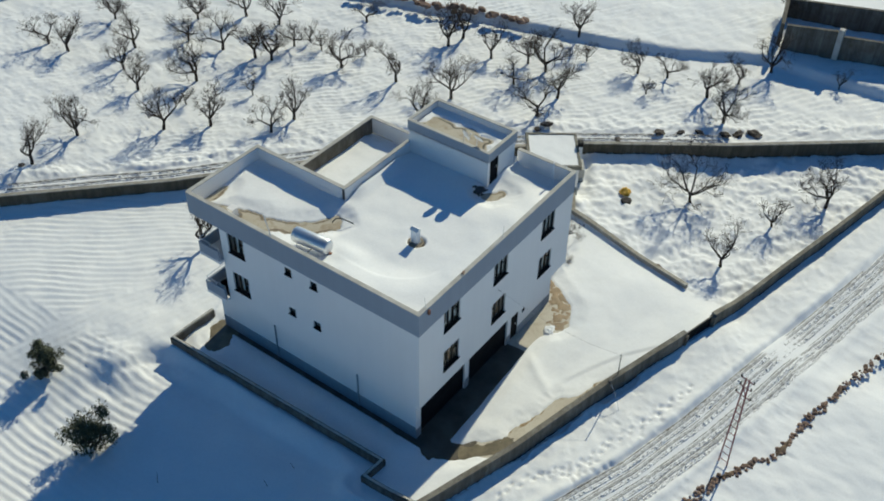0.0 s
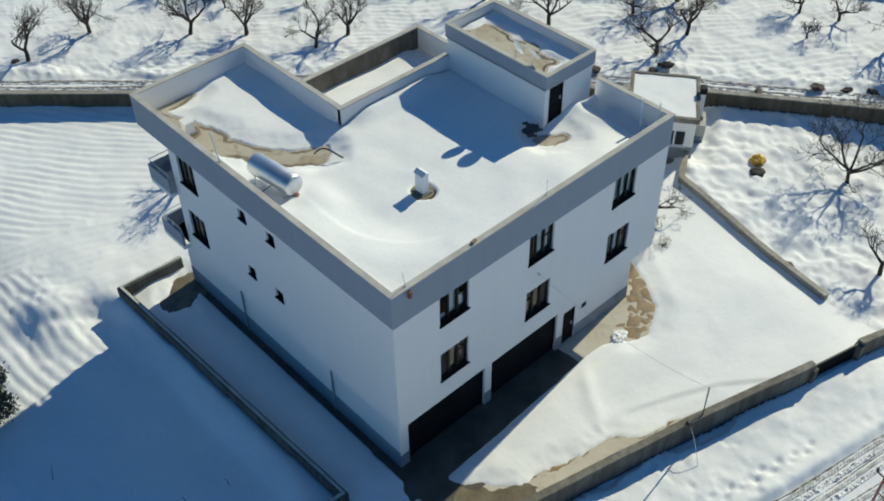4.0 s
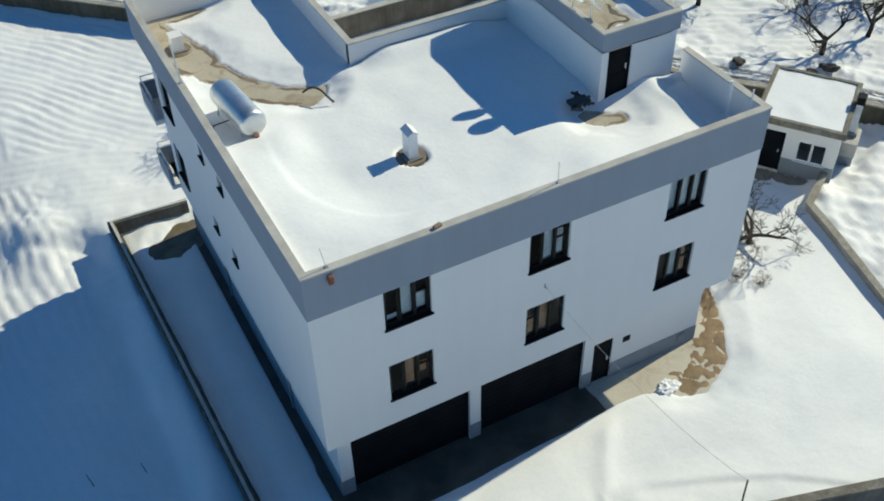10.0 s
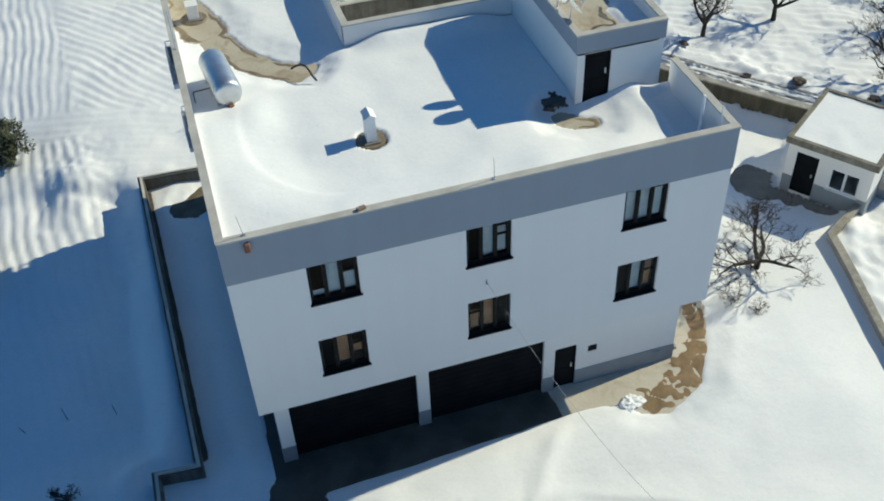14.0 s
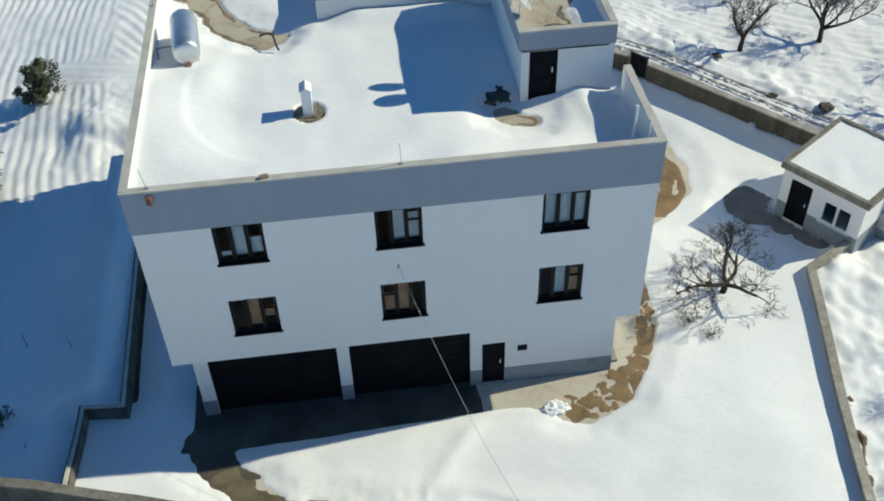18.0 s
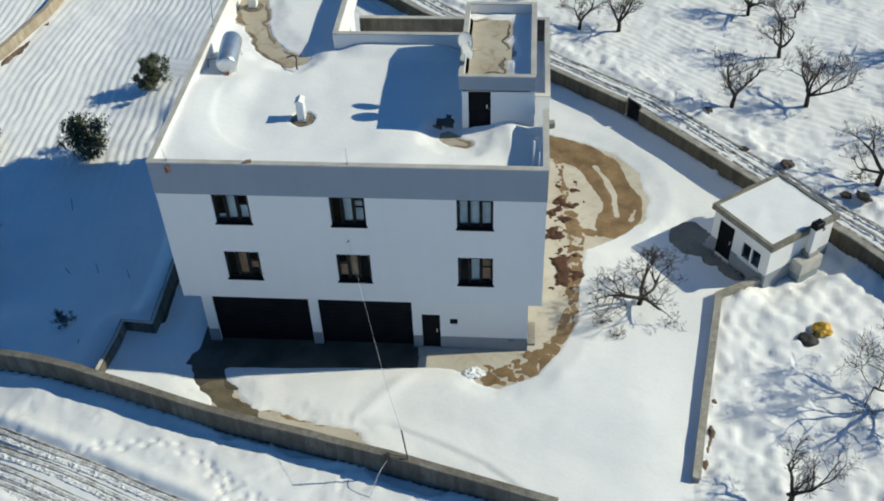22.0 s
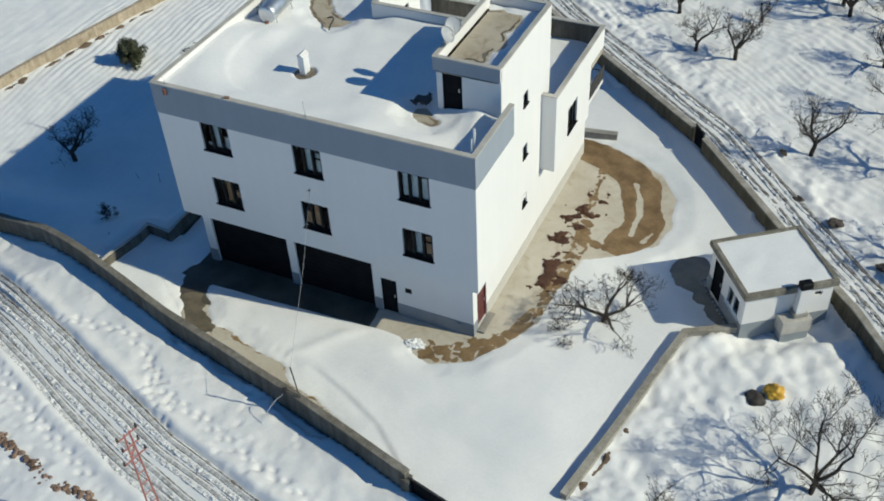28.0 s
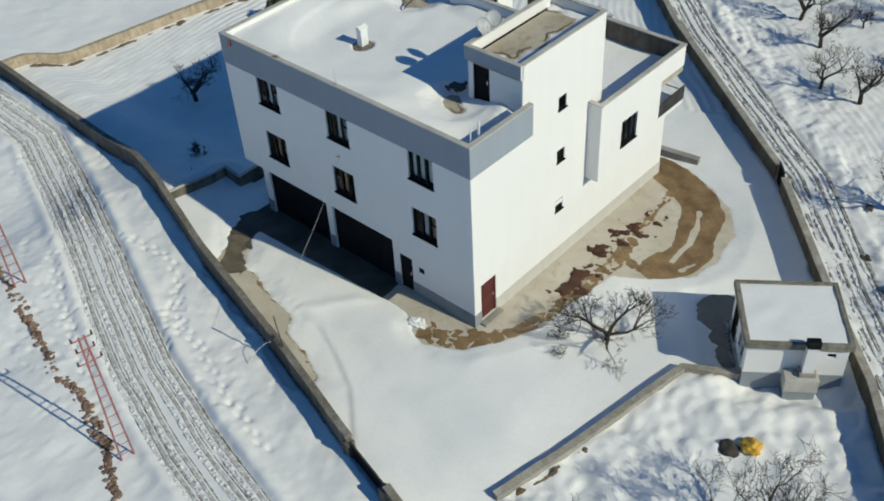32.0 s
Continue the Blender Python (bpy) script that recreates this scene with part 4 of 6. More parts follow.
def leaf_door(name, face, u0, u1, v0, v1, material, label, panels=2, depth=0.07):
    bm = Face(face.p(0, 0, depth - 0.03), face.u).wall(bmesh.new(), u0, u1, v0, v1, 0.11, [(u0 + 0.06, u1 - 0.06, v0, v1 - 0.06)])
    ob = part(name, bm, material, house, label)
    part("leaf", face.box(bmesh.new(), u0 + 0.06, u1 - 0.06, v0, v1 - 0.06, depth, depth + 0.05), material, ob)
    for k in range(panels):
        z0 = v0 + 0.12 + k * (v1 - v0 - 0.2) / panels
        part("panel", face.box(bmesh.new(), u0 + 0.18, u1 - 0.18, z0, z0 + (v1 - v0 - 0.2) / panels - 0.12, depth - 0.015, depth, 0.006), material, ob)
    part("handle", face.box(bmesh.new(), u1 - 0.17, u1 - 0.13, v0 + 0.95, v0 + 1.12, depth - 0.05, depth), STEEL, ob, "steel door handle")
    return ob


for u0, u1 in ((0.45, 4.62), (5.02, 9.02)):
    bm = bmesh.new()
    gs.box(bm, u0, u1, 2.75, 2.95, 0.08, 0.24)
    gate = part("garage_door", bm, SHUTTER, house, "black roller garage door")
    n = 11
    for k in range(n):
        z0 = 2.75 * k / n
        part("slat", gs.box(bmesh.new(), u0, u1, z0 + 0.008, z0 + 2.75 / n, 0.15, 0.18, 0.01), SHUTTER, gate)
    part("guide_rail", gs.box(bmesh.new(), u0, u0 + 0.06, 0, 2.75, 0.11, 0.15), SHUTTER, gate)
    part("guide_rail", gs.box(bmesh.new(), u1 - 0.06, u1, 0, 2.75, 0.11, 0.15), SHUTTER, gate)
leaf_door("door", gs, 9.42, 10.2, 0.0, 2.02, SHUTTER, "black metal side door")
leaf_door("door", geast, 0.45, 1.45, 0.12, 2.2, REDDOOR, "dark red panelled door", 3)
leaf_door("door", pf, 0.25, 1.12, DECK + 0.1, 11.08, SHUTTER, "black metal roof door")
part("door_step", geast.box(bmesh.new(), 0.3, 1.6, 0, 0.12, -0.35, -0.021), BARE, house)
bm = Face(gs.p(0, 0, 0.02), gs.u).wall(bmesh.new(), 10.62, 10.95, 1.50, 1.80, 0.05, [(10.65, 10.92, 1.53 + k * 0.07, 1.565 + k * 0.07) for k in range(4)])
part("vent_grille", bm, FRAME, house)
part("meter_box", gs.box(bmesh.new(), 13.1, 13.4, 0.35, 0.62, -0.06, -0.021, 0.01), PLINTH, house, "grey meter box door")
for y, z1 in ((11.0, 2.7), (4.7, 2.6)):
    part("downpipe", rods([((INX - 0.06, y, 0.02), (INX - 0.06, y, z1))], 0.045, 8), PLINTH, house, "grey downpipe")
part("lamp", south.box(bmesh.new(), 0.66, 0.82, 9.86, 10.16, -0.14, -0.021, 0.03), TERRACOTTA, house, "orange terracotta wall lamp")

solid("brick", Face((3.72, 0.04, ZT + 0.051), (1, 0.25, 0)).box(bmesh.new(), 0, 0.24, 0, 0.09, -0.05, 0.07, 0.01), STONE, "brown brick lying on the front coping", "brick")

# ---- roof snow ----
def roof_melt(x, y):
    w = 0.5 * fbm(x * 1.2, y * 1.2, 41, 3) + 0.07 * fbm(x * 5, y * 5, 42, 2)
    m = np.full(np.shape(x), -9.0)
    for pts, r in (
        ([(0.5, 16.0), (0.8, 14.5), (1.1, 12.9), (1.7, 11.4), (2.3, 10.2), (3.0, 9.4), (3.9, 8.9)], 0.46),
        ([(0.5, 16.1), (2.4, 16.1)], 0.30),
        ([(0.6, 14.5), (1.2, 12.7)], 0.75),
        ([(3.0, 9.2), (4.2, 9.05)], 0.26),
        ([(11.0, 3.4), (11.7, 2.95)], 0.22),
    ):
        m = np.maximum(m, r - to_line(x, y, pts) + w * 0.65)
    return m


def roof_snow_height(x, y):
    m = roof_melt(x, y)
    s = 9.54 + 0.07 * fbm(x * 0.35, y * 0.35, 43, 3) + 0.02 * vnoise(x * 1.3, y * 1.3, 44)
    s = s - 0.13 * smooth(x, 9.0, 11.0) * smooth(-y, -4.2, -3.4)
    # a wind bowl: the drift climbs to the front and west copings round a curved lip
    flue = 0.42 - np.hypot(x - 5.08, y - 4.05) + 0.06 * vnoise(x * 4, y * 4, 46)
    bowl = np.hypot(np.maximum(4.2 - x, 0), np.maximum(4.2 - y, 0) * 0.95)
    climb = smooth(bowl, 1.2, 4.0) * 0.50 + 0.032 * smooth(bowl - 2.6 - 0.4 * vnoise(x * 0.4, y * 0.4, 50), 0.0, 0.16) * smooth(-x, -6.5, -3.5) + 0.018 * np.exp(-(((bowl - 2.9 - 0.5 * vnoise(x * 0.4, y * 0.4, 48)) / 0.22) ** 2)) * (0.5 + vnoise(x * 0.5, y * 0.5, 49))
    s = s + climb * smooth(-y, -8.4, -5.0) * smooth(-x, -13.6, -10.5)
    s = s + 0.16 * np.exp(-((x - 2.0) ** 2 / 0.5 + (y - 6.3) ** 2 / 1.2))
    s = s - 0.14 * smooth(y, 8.5, 11.0) * smooth(-x, -6.2, -5.6)
    s = s - 0.12 * np.exp(-(((x - 11.3) ** 2 + (y - 3.3) ** 2) / 0.9))
    s = s + 0.10 * np.exp(-(((y - 3.85) / 0.3) ** 2)) * smooth(x, 12.4, 13.2) * smooth(-x, -14.3, -13.7)
    s = s + 0.10 * np.exp(-(((x - 13.75 + 0.2 * (y - 2.0)) / 0.35) ** 2)) * smooth(y, 0.8, 2.6)
    s = s - 0.46 * smooth(x, 13.55, 14.2) * smooth(-y, -3.9, -3.3) * smooth(y, 0.3, 0.9)
    s = s + 0.30 * smooth(y, 8.5, 9.5) * smooth(-x, -11.4, -10.0) * smooth(x, 5.6, 7.0)
    s = s + 0.03 * np.sin(x * 2.3 - y * 1.4) * smooth(-y, -3.0, -1.0) * smooth(x, 6, 8)
    s = np.minimum(s, 10.21 + 0.02 * vnoise(x * 1.5, y * 1.5, 45))
    depth = np.clip(s - DECK, 0.02, 2)
    taper = 0.16 * smooth(-m, -0.02, 0.10) + 0.84 * smooth(-m, 0.05, 1.15)
    taper = taper * smooth(-flue, -0.03, 0.10)
    return DECK + depth * taper - 0.15 * smooth(np.maximum(m, flue), -0.05, 0.04)


def on_main_roof(x, y):
    wide = (y < Y0P - 0.02) & (x < L - PT)
    mid = (y >= Y0P - 0.02) & (y < YM - PT) & (x < X0P)
    wing_r = (y >= YM - PT) & (x < XI - PT) & (y < YR - PT)
    return (x > PT) & (y > PT) & (wide | mid | wing_r)


rs = sheet("roof_snow", steps((PT, L - PT, 0.1)), steps((PT, YR - PT, 0.1)), roof_snow_height, SNOW, keep=on_main_roof)
tagged(rs, "deep wind-drifted snow on a flat roof", "snow", kind="stuff")
ts = sheet("terrace_snow", steps((XI + 0.002, XE - PT, 0.15)), steps((NY0 + PT, YE - PT, 0.15)), lambda x, y: ZTER + 0.22 + 0.1 * fbm(x * 0.5, y * 0.5, 51, 3) - 0.42 * smooth(0.5 - np.hypot(x - 6.4, y - 10.2) + 0.5 * fbm(x * 2, y * 2, 52, 3), -0.1, 0.15) - 0.2 * smooth(x, XE - PT - 0.9, XE - PT - 0.2), SNOW, keep=lambda x, y: (x > XS + 0.02) | (y > YM + 0.01))
tagged(ts, "snow lying on a walled terrace", "snow", kind="stuff")
def pent_melt(x, y):
    return np.minimum(13.35 - x, np.minimum(y - 4.65, 9.1 - y)) + 0.45 * fbm(x * 1.1, y * 1.1, 61, 4)


ps = sheet("penthouse_snow", steps((X0P + 0.07, XS - 0.17, 0.07)), steps((Y0P + 0.1, Y1P - 0.2, 0.07)), lambda x, y: 11.27 + 0.13 * smooth(-pent_melt(x, y), -0.05, 0.5), SNOW)
tagged(ps, "thin patchy snow along a roof edge", "snow", kind="stuff")

def rim(name, xs, ys, deck, edge, keep, label, material=RIM):
    """A thin dark wet line just outside the snow's edge."""
    ob = sheet(name, xs, ys, lambda x, y: deck + np.clip((0.05 + 0.16 * vnoise(x * 1.1, y * 1.1, 47) - np.abs(edge(x, y) - 0.08)) * 0.15, -0.02, 0.006), material, keep)
    return tagged(ob, label, "stain", kind="stuff")


rim("wet_rim", steps((PT, 12.5, 0.06)), steps((PT, YR - PT, 0.06)), DECK, roof_melt, lambda x, y: on_main_roof(x, y) & (np.abs(roof_melt(x, y)) < 0.45), "dark damp outline of melting roof snow")
rim("wet_rim", steps((X0P + 0.13, XS - T, 0.05)), steps((Y0P + 0.1, Y1P - 0.2, 0.05)), 11.3, pent_melt, lambda x, y: np.abs(pent_melt(x, y)) < 0.45, "dark damp outline on a penthouse roof", CONCRETE)

# ---- things on the roof ----
tank = thing("solar_water_tank", "shiny steel solar water tank on a steel stand", "water tank", (1.25, 8.0, 9.6))
bm = bmesh.new()
a, b = Vector((1.36, 6.95, 10.14)), Vector((1.11, 9.25, 10.14))
w = (b - a).normalized()
rings = [(0.0, 0.22), (0.02, 0.34), (0.06, 0.41), (0.14, 0.44), (2.17, 0.44), (2.25, 0.41), (2.29, 0.34), (2.31, 0.22)]
side = w.cross(Z).normalized()
loops = [[bm.verts.new(a + w * s + (side * math.cos(i * math.pi / 14) + Z * math.sin(i * math.pi / 14)) * r) for i in range(28)] for s, r in rings]
for p, q in zip(loops, loops[1:]):
    for i in range(28):
        bm.faces.new([p[i], p[(i + 1) % 28], q[(i + 1) % 28], q[i]])
bm.faces.new(loops[0][::-1])
bm.faces.new(loops[-1])
part("tank", bm, STEEL, tank, smooth=True)
for s in (0.35, 1.95):
    c = a + w * s
    part("strap", tube(bmesh.new(), c - w * 0.02, c + w * 0.02, 0.445, 28), STEEL, tank)
    for k in (-1, 1):
        part("leg", tube(bmesh.new(), c + side * 0.30 * k - Z * 0.22, c + side * 0.42 * k - Z * 0.92, 0.025, 6), STEEL, tank)
part("crossbar", rods([(a + w * 0.35 - side * 0.36 - Z * 0.6, a + w * 1.95 - side * 0.36 - Z * 0.6)], 0.02), STEEL, tank)
part("pipe", rods([(a + w * 0.9 - side * 0.35 - Z * 0.15, a + w * 0.9 - side * 0.95 - Z * 0.15), (a + w * 0.9 - side * 0.95 - Z * 0.15, a + w * 0.9 - side * 0.95 - Z * 0.7)], 0.018), DARKSTEEL, tank)
bm = bmesh.new()
tube(bm, a - w * 0.02 - Z * 0.35, a - w * 0.02 - Z * 0.55, 0.09, 8)
part("valve", bm, TERRACOTTA, tank, "orange valve box")


def chimney(at, h, w, d, label, gable=True, sunk=0.3):
    x, y, z = at
    ob = thing("chimney", label, "chimney", (x, y, z), group="roof chimneys")
    part("shaft", box(bmesh.new(), x - w / 2, y - d / 2, z, x + w / 2, y + d / 2, z + h, 0.012), PVC if gable else WHITE, ob)
    bm = bmesh.new()
    if gable:
        vs = [bm.verts.new(v) for v in ((x - w / 2 - 0.04, y - d / 2 - 0.04, z + h), (x + w / 2 + 0.04, y - d / 2 - 0.04, z + h), (x + w / 2 + 0.04, y + d / 2 + 0.04, z + h), (x - w / 2 - 0.04, y + d / 2 + 0.04, z + h), (x, y - d / 2 - 0.04, z + h + 0.13), (x, y + d / 2 + 0.04, z + h + 0.13))]
        for q in ((0, 1, 4), (1, 2, 5, 4), (2, 3, 5), (3, 0, 4, 5), (3, 2, 1, 0)):
            bm.faces.new([vs[i] for i in q])
    else:
        box(bm, x - w / 2 - 0.03, y - d / 2 - 0.03, z + h, x + w / 2 + 0.03, y + d / 2 + 0.03, z + h + 0.06, 0.01)
    part("cap", bm, WHITE, ob)
    part("base_collar", box(bmesh.new(), x - w / 2 - 0.1, y - d / 2 - 0.1, z, x + w / 2 + 0.1, y + d / 2 + 0.1, z + sunk + 0.05, 0.02), PATCH, ob, "grey mortar collar")
    part("flashing", tube(bmesh.new(), (x, y, z), (x, y, z + sunk), 0.50, 24, 0.45), RIM, ob, "dark wet flashing ring")


chimney((5.06, 4.1, DECK), 1.18, 0.30, 0.42, "slim white chimney with a gabled cap")
chimney((0.95, 13.8, DECK), 0.58, 0.38, 0.42, "short white chimney on bare wet screed", False, 0.05)


def rod(name, label, a, b, r, material, foot=True):
    ob = thing(name, label, "rod", a, group="parapet rods")
    part("shaft", rods([(a, b)], r, 6), material, ob)
    if foot:
        part("foot", box(bmesh.new(), a[0] - 0.05, a[1] - 0.05, a[2], a[0] + 0.05, a[1] + 0.05, a[2] + 0.02), material, ob)


rod("rod", "thin upright steel rod on the parapet corner", (0.72, 0.1, ZT + 0.05), (0.62, 0.12, 10.95), 0.012, STEEL)
rod("rod", "thin upright steel rod on the front parapet", (7.55, 0.1, ZT + 0.05), (7.53, 0.1, 11.0), 0.014, STEEL)
rod("rod", "steel pole beside the water tank", (0.1, 10.0, ZT + 0.05), (0.1, 10.35, 11.5), 0.03, STEEL)
rod("rod", "white plastic pipe standing in the roof corner", (14.35, 1.15, DECK), (14.38, 1.2, 10.7), 0.05, PVC, False)
rod("rod", "thin white pipe standing by the parapet", (14.55, 0.45, DECK), (14.58, 0.48, 10.75), 0.025, PVC, False)


def satellite_dish(at, heading, r):
    at = Vector(at)
    ob = thing("satellite_dish", "white satellite dish on a short mast", "satellite dish", at, group="satellite dishes")
    part("mast", rods([((at.x, at.y, 11.8), at)], 0.025, 8), STEEL, ob)
    f = Vector((math.cos(radians(heading)) * 0.8, math.sin(radians(heading)) * 0.8, 0.6)).normalized()
    s = f.cross(Z).normalized()
    t = s.cross(f)
    bm = bmesh.new()
    hub = at + f * 0.06
    prev = [bm.verts.new(hub)]
    rows = []
    for k in range(1, 6):
        rr = r * k / 5
        rows.append([bm.verts.new(hub + f * (0.28 * rr * rr / r) + (s * math.cos(i * math.pi / 12) + t * math.sin(i * math.pi / 12) * 1.08) * rr) for i in range(24)])
    for i in range(24):
        bm.faces.new([prev[0], rows[0][i], rows[0][(i + 1) % 24]])
        for p, q in zip(rows, rows[1:]):
            bm.faces.new([p[i], q[i], q[(i + 1) % 24], p[(i + 1) % 24]])
    bmesh.ops.solidify(bm, geom=list(bm.faces), thickness=0.012)
    part("reflector", bm, DISHW, ob, smooth=True)
    lnb = hub + f * r * 1.1 - t * 0.1
    part("feed_arm", rods([(hub - t * r * 0.95 + f * 0.1, lnb)], 0.012), STEEL, ob)
    part("feed_horn", tube(bmesh.new(), lnb, lnb - f * 0.1, 0.035, 8), DISHW, ob)


satellite_dish((11.62, 4.75, 12.25), -8, 0.34)
satellite_dish((11.55, 5.6, 12.25), -52, 0.34)
bm = bmesh.new()
random.seed(5)
for k in range(9):
    p = Vector((10.75 + random.uniform(-0.45, 0.35), 3.95 + random.uniform(-0.25, 0.3), DECK + 0.35))
    q = p + Vector((random.uniform(-0.45, 0.45), random.uniform(-0.3, 0.3), random.uniform(-0.05, 0.08)))
    tube(bm, p, q, 0.05, 5)
box(bm, 10.5, 3.75, DECK + 0.28, 11.2, 4.15, DECK + 0.42, 0.05)
solid("scrap_heap", bm, DARKSTEEL, "dark scrap heap half sunk in roof snow", "scrap")
hose = bpy.data.curves.new("hose", "CURVE")
hose.dimensions, hose.bevel_depth, hose.bevel_resolution = "3D", 0.035, 3
sp = hose.splines.new("NURBS")
hp = [(3.55, 8.75, 9.52), (3.8, 8.8, 9.62), (4.02, 8.6, 9.66), (4.08, 8.25, 9.64), (4.12, 7.95, 9.6), (4.2, 7.75, 9.54)]
sp.points.add(len(hp) - 1)
for q, p in zip(sp.points, hp):
    q.co = (*p, 1)
sp.use_endpoint_u = True
hose.materials.append(DARKSTEEL)
tagged(new("hose", hose), "dark rubber hose lying on roof snow", "hose")
def hang(name, pts, r, material, label):
    """A thin cable through pts."""
    cu = bpy.data.curves.new(name, "CURVE")
    cu.dimensions, cu.bevel_depth, cu.bevel_resolution = "3D", r, 1
    sp = cu.splines.new("NURBS")
    sp.points.add(len(pts) - 1)
    for q, p in zip(sp.points, pts):
        q.co = (*p, 1)
    sp.use_endpoint_u, sp.order_u = True, 4
    cu.materials.append(material)
    return tagged(new(name, cu), label, "cable")


hang("overhead_cable", [(7.27, -0.02, 6.6), (7.68, -1.1, 5.85), (8.15, -2.3, 5.1), (8.7, -3.8, 4.4), (9.3, -5.4, 3.75), (9.86, -6.72, 3.48)], 0.006, CABLE, "thin pale service cable sagging from facade to pipe")
hang("loose_cable", [(9.2, -6.7, 1.6), (9.0, -7.0, 1.5), (8.8, -7.35, 1.15), (8.65, -7.6, 0.7), (8.6, -7.7, 0.5)], 0.012, PVC, "loose pale cable hanging over a wall into snow")
part("cable_bracket", rods([((7.27, -0.001, 6.6), (7.22, -0.16, 6.66)), ((7.27, -0.001, 6.52), (7.27, -0.001, 6.68))], 0.014, 6), DARKSTEEL, house)


# ---- site walls ----
def site_wall(name, pts, z0, z1, t, material, label, cap=None, cap_label="", inset=-0.03):
    random.seed(len(name))
    fine = refine(pts, 1.1)
    ob = solid(name, band(bmesh.new(), fine, 0, t, z0, z1, 0.012), material, label, "wall", kind="structure")
    if cap:
        c = new("coping", finish("coping", band(bmesh.new(), fine, inset, t - inset, (lambda p: (z1(p) if callable(z1) else z1) + 0.001), (lambda p: (z1(p) if callable(z1) else z1) + 0.07), 0.012), cap))
        c.parent = ob
        tagged(c, cap_label)
    return ob


iw = FRONT_LINE.index((15.5, -8.35))


def over(dz):
    return lambda p: float(terrain(np.array([p.x]), np.array([p.y]))[0]) + dz


site_wall("wall_south", FRONT_LINE[: iw + 1], over(-0.4), over(1.22), 0.25, CONCRETE, "long grey concrete block wall along a snowy road", STAINCAP, "stained worn concrete coping")
site_wall("wall_south_east", FRONT_LINE[iw + 1:], over(-0.4), over(1.15), 0.25, CONCRETE, "grey concrete block wall beside a garden", STAINCAP)
ng = Vector((19.6, 18.1))
nd1, nd2 = (Vector((25.1, 11.7)) - ng).normalized(), (Vector((7.5, 28.0)) - ng).normalized()
site_wall("wall_north", [*NORTH_LINE[:3], tuple(ng + nd2 * 0.02)], -0.4, 1.25, 0.28, MOSSY, "stained concrete retaining wall below a lane", WORNCAP, "mottled pale coping")
site_wall("wall_north_east", [tuple(ng + nd1 * 1.05), *NORTH_LINE[4:]], -0.4, 1.25, 0.28, MOSSY, "stained concrete retaining wall behind a garden", WORNCAP, "mottled pale coping")
site_wall("wall_west", WEST_LINE, over(-0.4), over(0.85), 0.3, FIELDWALL, "weathered beige concrete field wall")
site_wall("wall_yard_west", WEST_YARD, over(-1.3), over(0.66), 0.26, CONCRETE, "low grey concrete yard wall around a side passage", COPING, "pale thin coping", 0.075)
site_wall("wall_cross", CROSS_WALL, over(-0.4), over(0.48), 0.25, BARE, "low grey mortar wall between yard and garden", WORNCAP, "worn mortar coping")
site_wall("wall_back_low", [(13.2, 16.75), (15.75, 17.15)], -0.3, 0.46, 0.36, BARE, "short low grey wall at a house corner")
site_wall("wall_far_north", [(-8.0, 68.0), (11.5, 64.6), (21.7, 62.6), (34.0, 60.5)], 0.2, 1.3, 0.4, COPING, "distant pale field wall")


def metal_gate(name, a, b, z0, z1, label, boards):
    f = Face((*a, 0), Vector((*b, 0)) - Vector((*a, 0)))
    ln = (Vector(b) - Vector(a)).length
    ob = thing(name, label, "gate", (*a, z0))
    bm = Face(f.p(0, 0, -0.03), f.u).wall(bmesh.new(), 0, ln, z0, z1, 0.06, [(0.07, ln - 0.07, z0 + 0.07, z1 - 0.07)])
    part("gate_frame", bm, DARKSTEEL, ob)
    for k in range(boards):
        u = 0.08 + (ln - 0.16) * k / boards
        part("board", f.box(bmesh.new(), u, u + (ln - 0.16) / boards - 0.012, z0 + 0.07, z1 - 0.07, -0.012, 0.012), SHUTTER, ob)


metal_gate("metal_gate", (15.65, -8.27), (18.0, -8.85), 0.5, 1.5, "dark sheet-metal yard gate in a concrete wall", 10)
g0, g1 = ng + nd2 * -0.02, ng + nd1 * 1.0
metal_gate("metal_gate", (g0.x + 0.1, g0.y + 0.1), (g1.x + 0.1, g1.y + 0.1), 0.1, 1.55, "narrow dark metal door in a retaining wall", 5)
for p in ((15.5, -8.35), (18.1, -9.0)):
    bm = box(bmesh.new(), p[0] - 0.17, p[1] - 0.1, -0.3, p[0] + 0.17, p[1] + 0.28, 1.42, 0.02)
    solid("gate_post", bm, CONCRETE, "square concrete gate post", "post", group="gate posts")
post = thing("service_post", "thin leaning steel service pipe on a wall bracket", "post", (9.6, -6.6, 1.5))
part("pipe", rods([((10.02, -6.66, 1.45), (9.86, -6.72, 3.5))], 0.028, 6), DARKSTEEL, post)
part("arm", rods([((9.2, -6.55, 1.82), (10.02, -6.66, 1.82))], 0.02, 6), DARKSTEEL, post)
part("bracket", box(bmesh.new(), 9.15, -6.64, 1.6, 9.31, -6.47, 1.84, 0.03), DARKSTEEL, post)

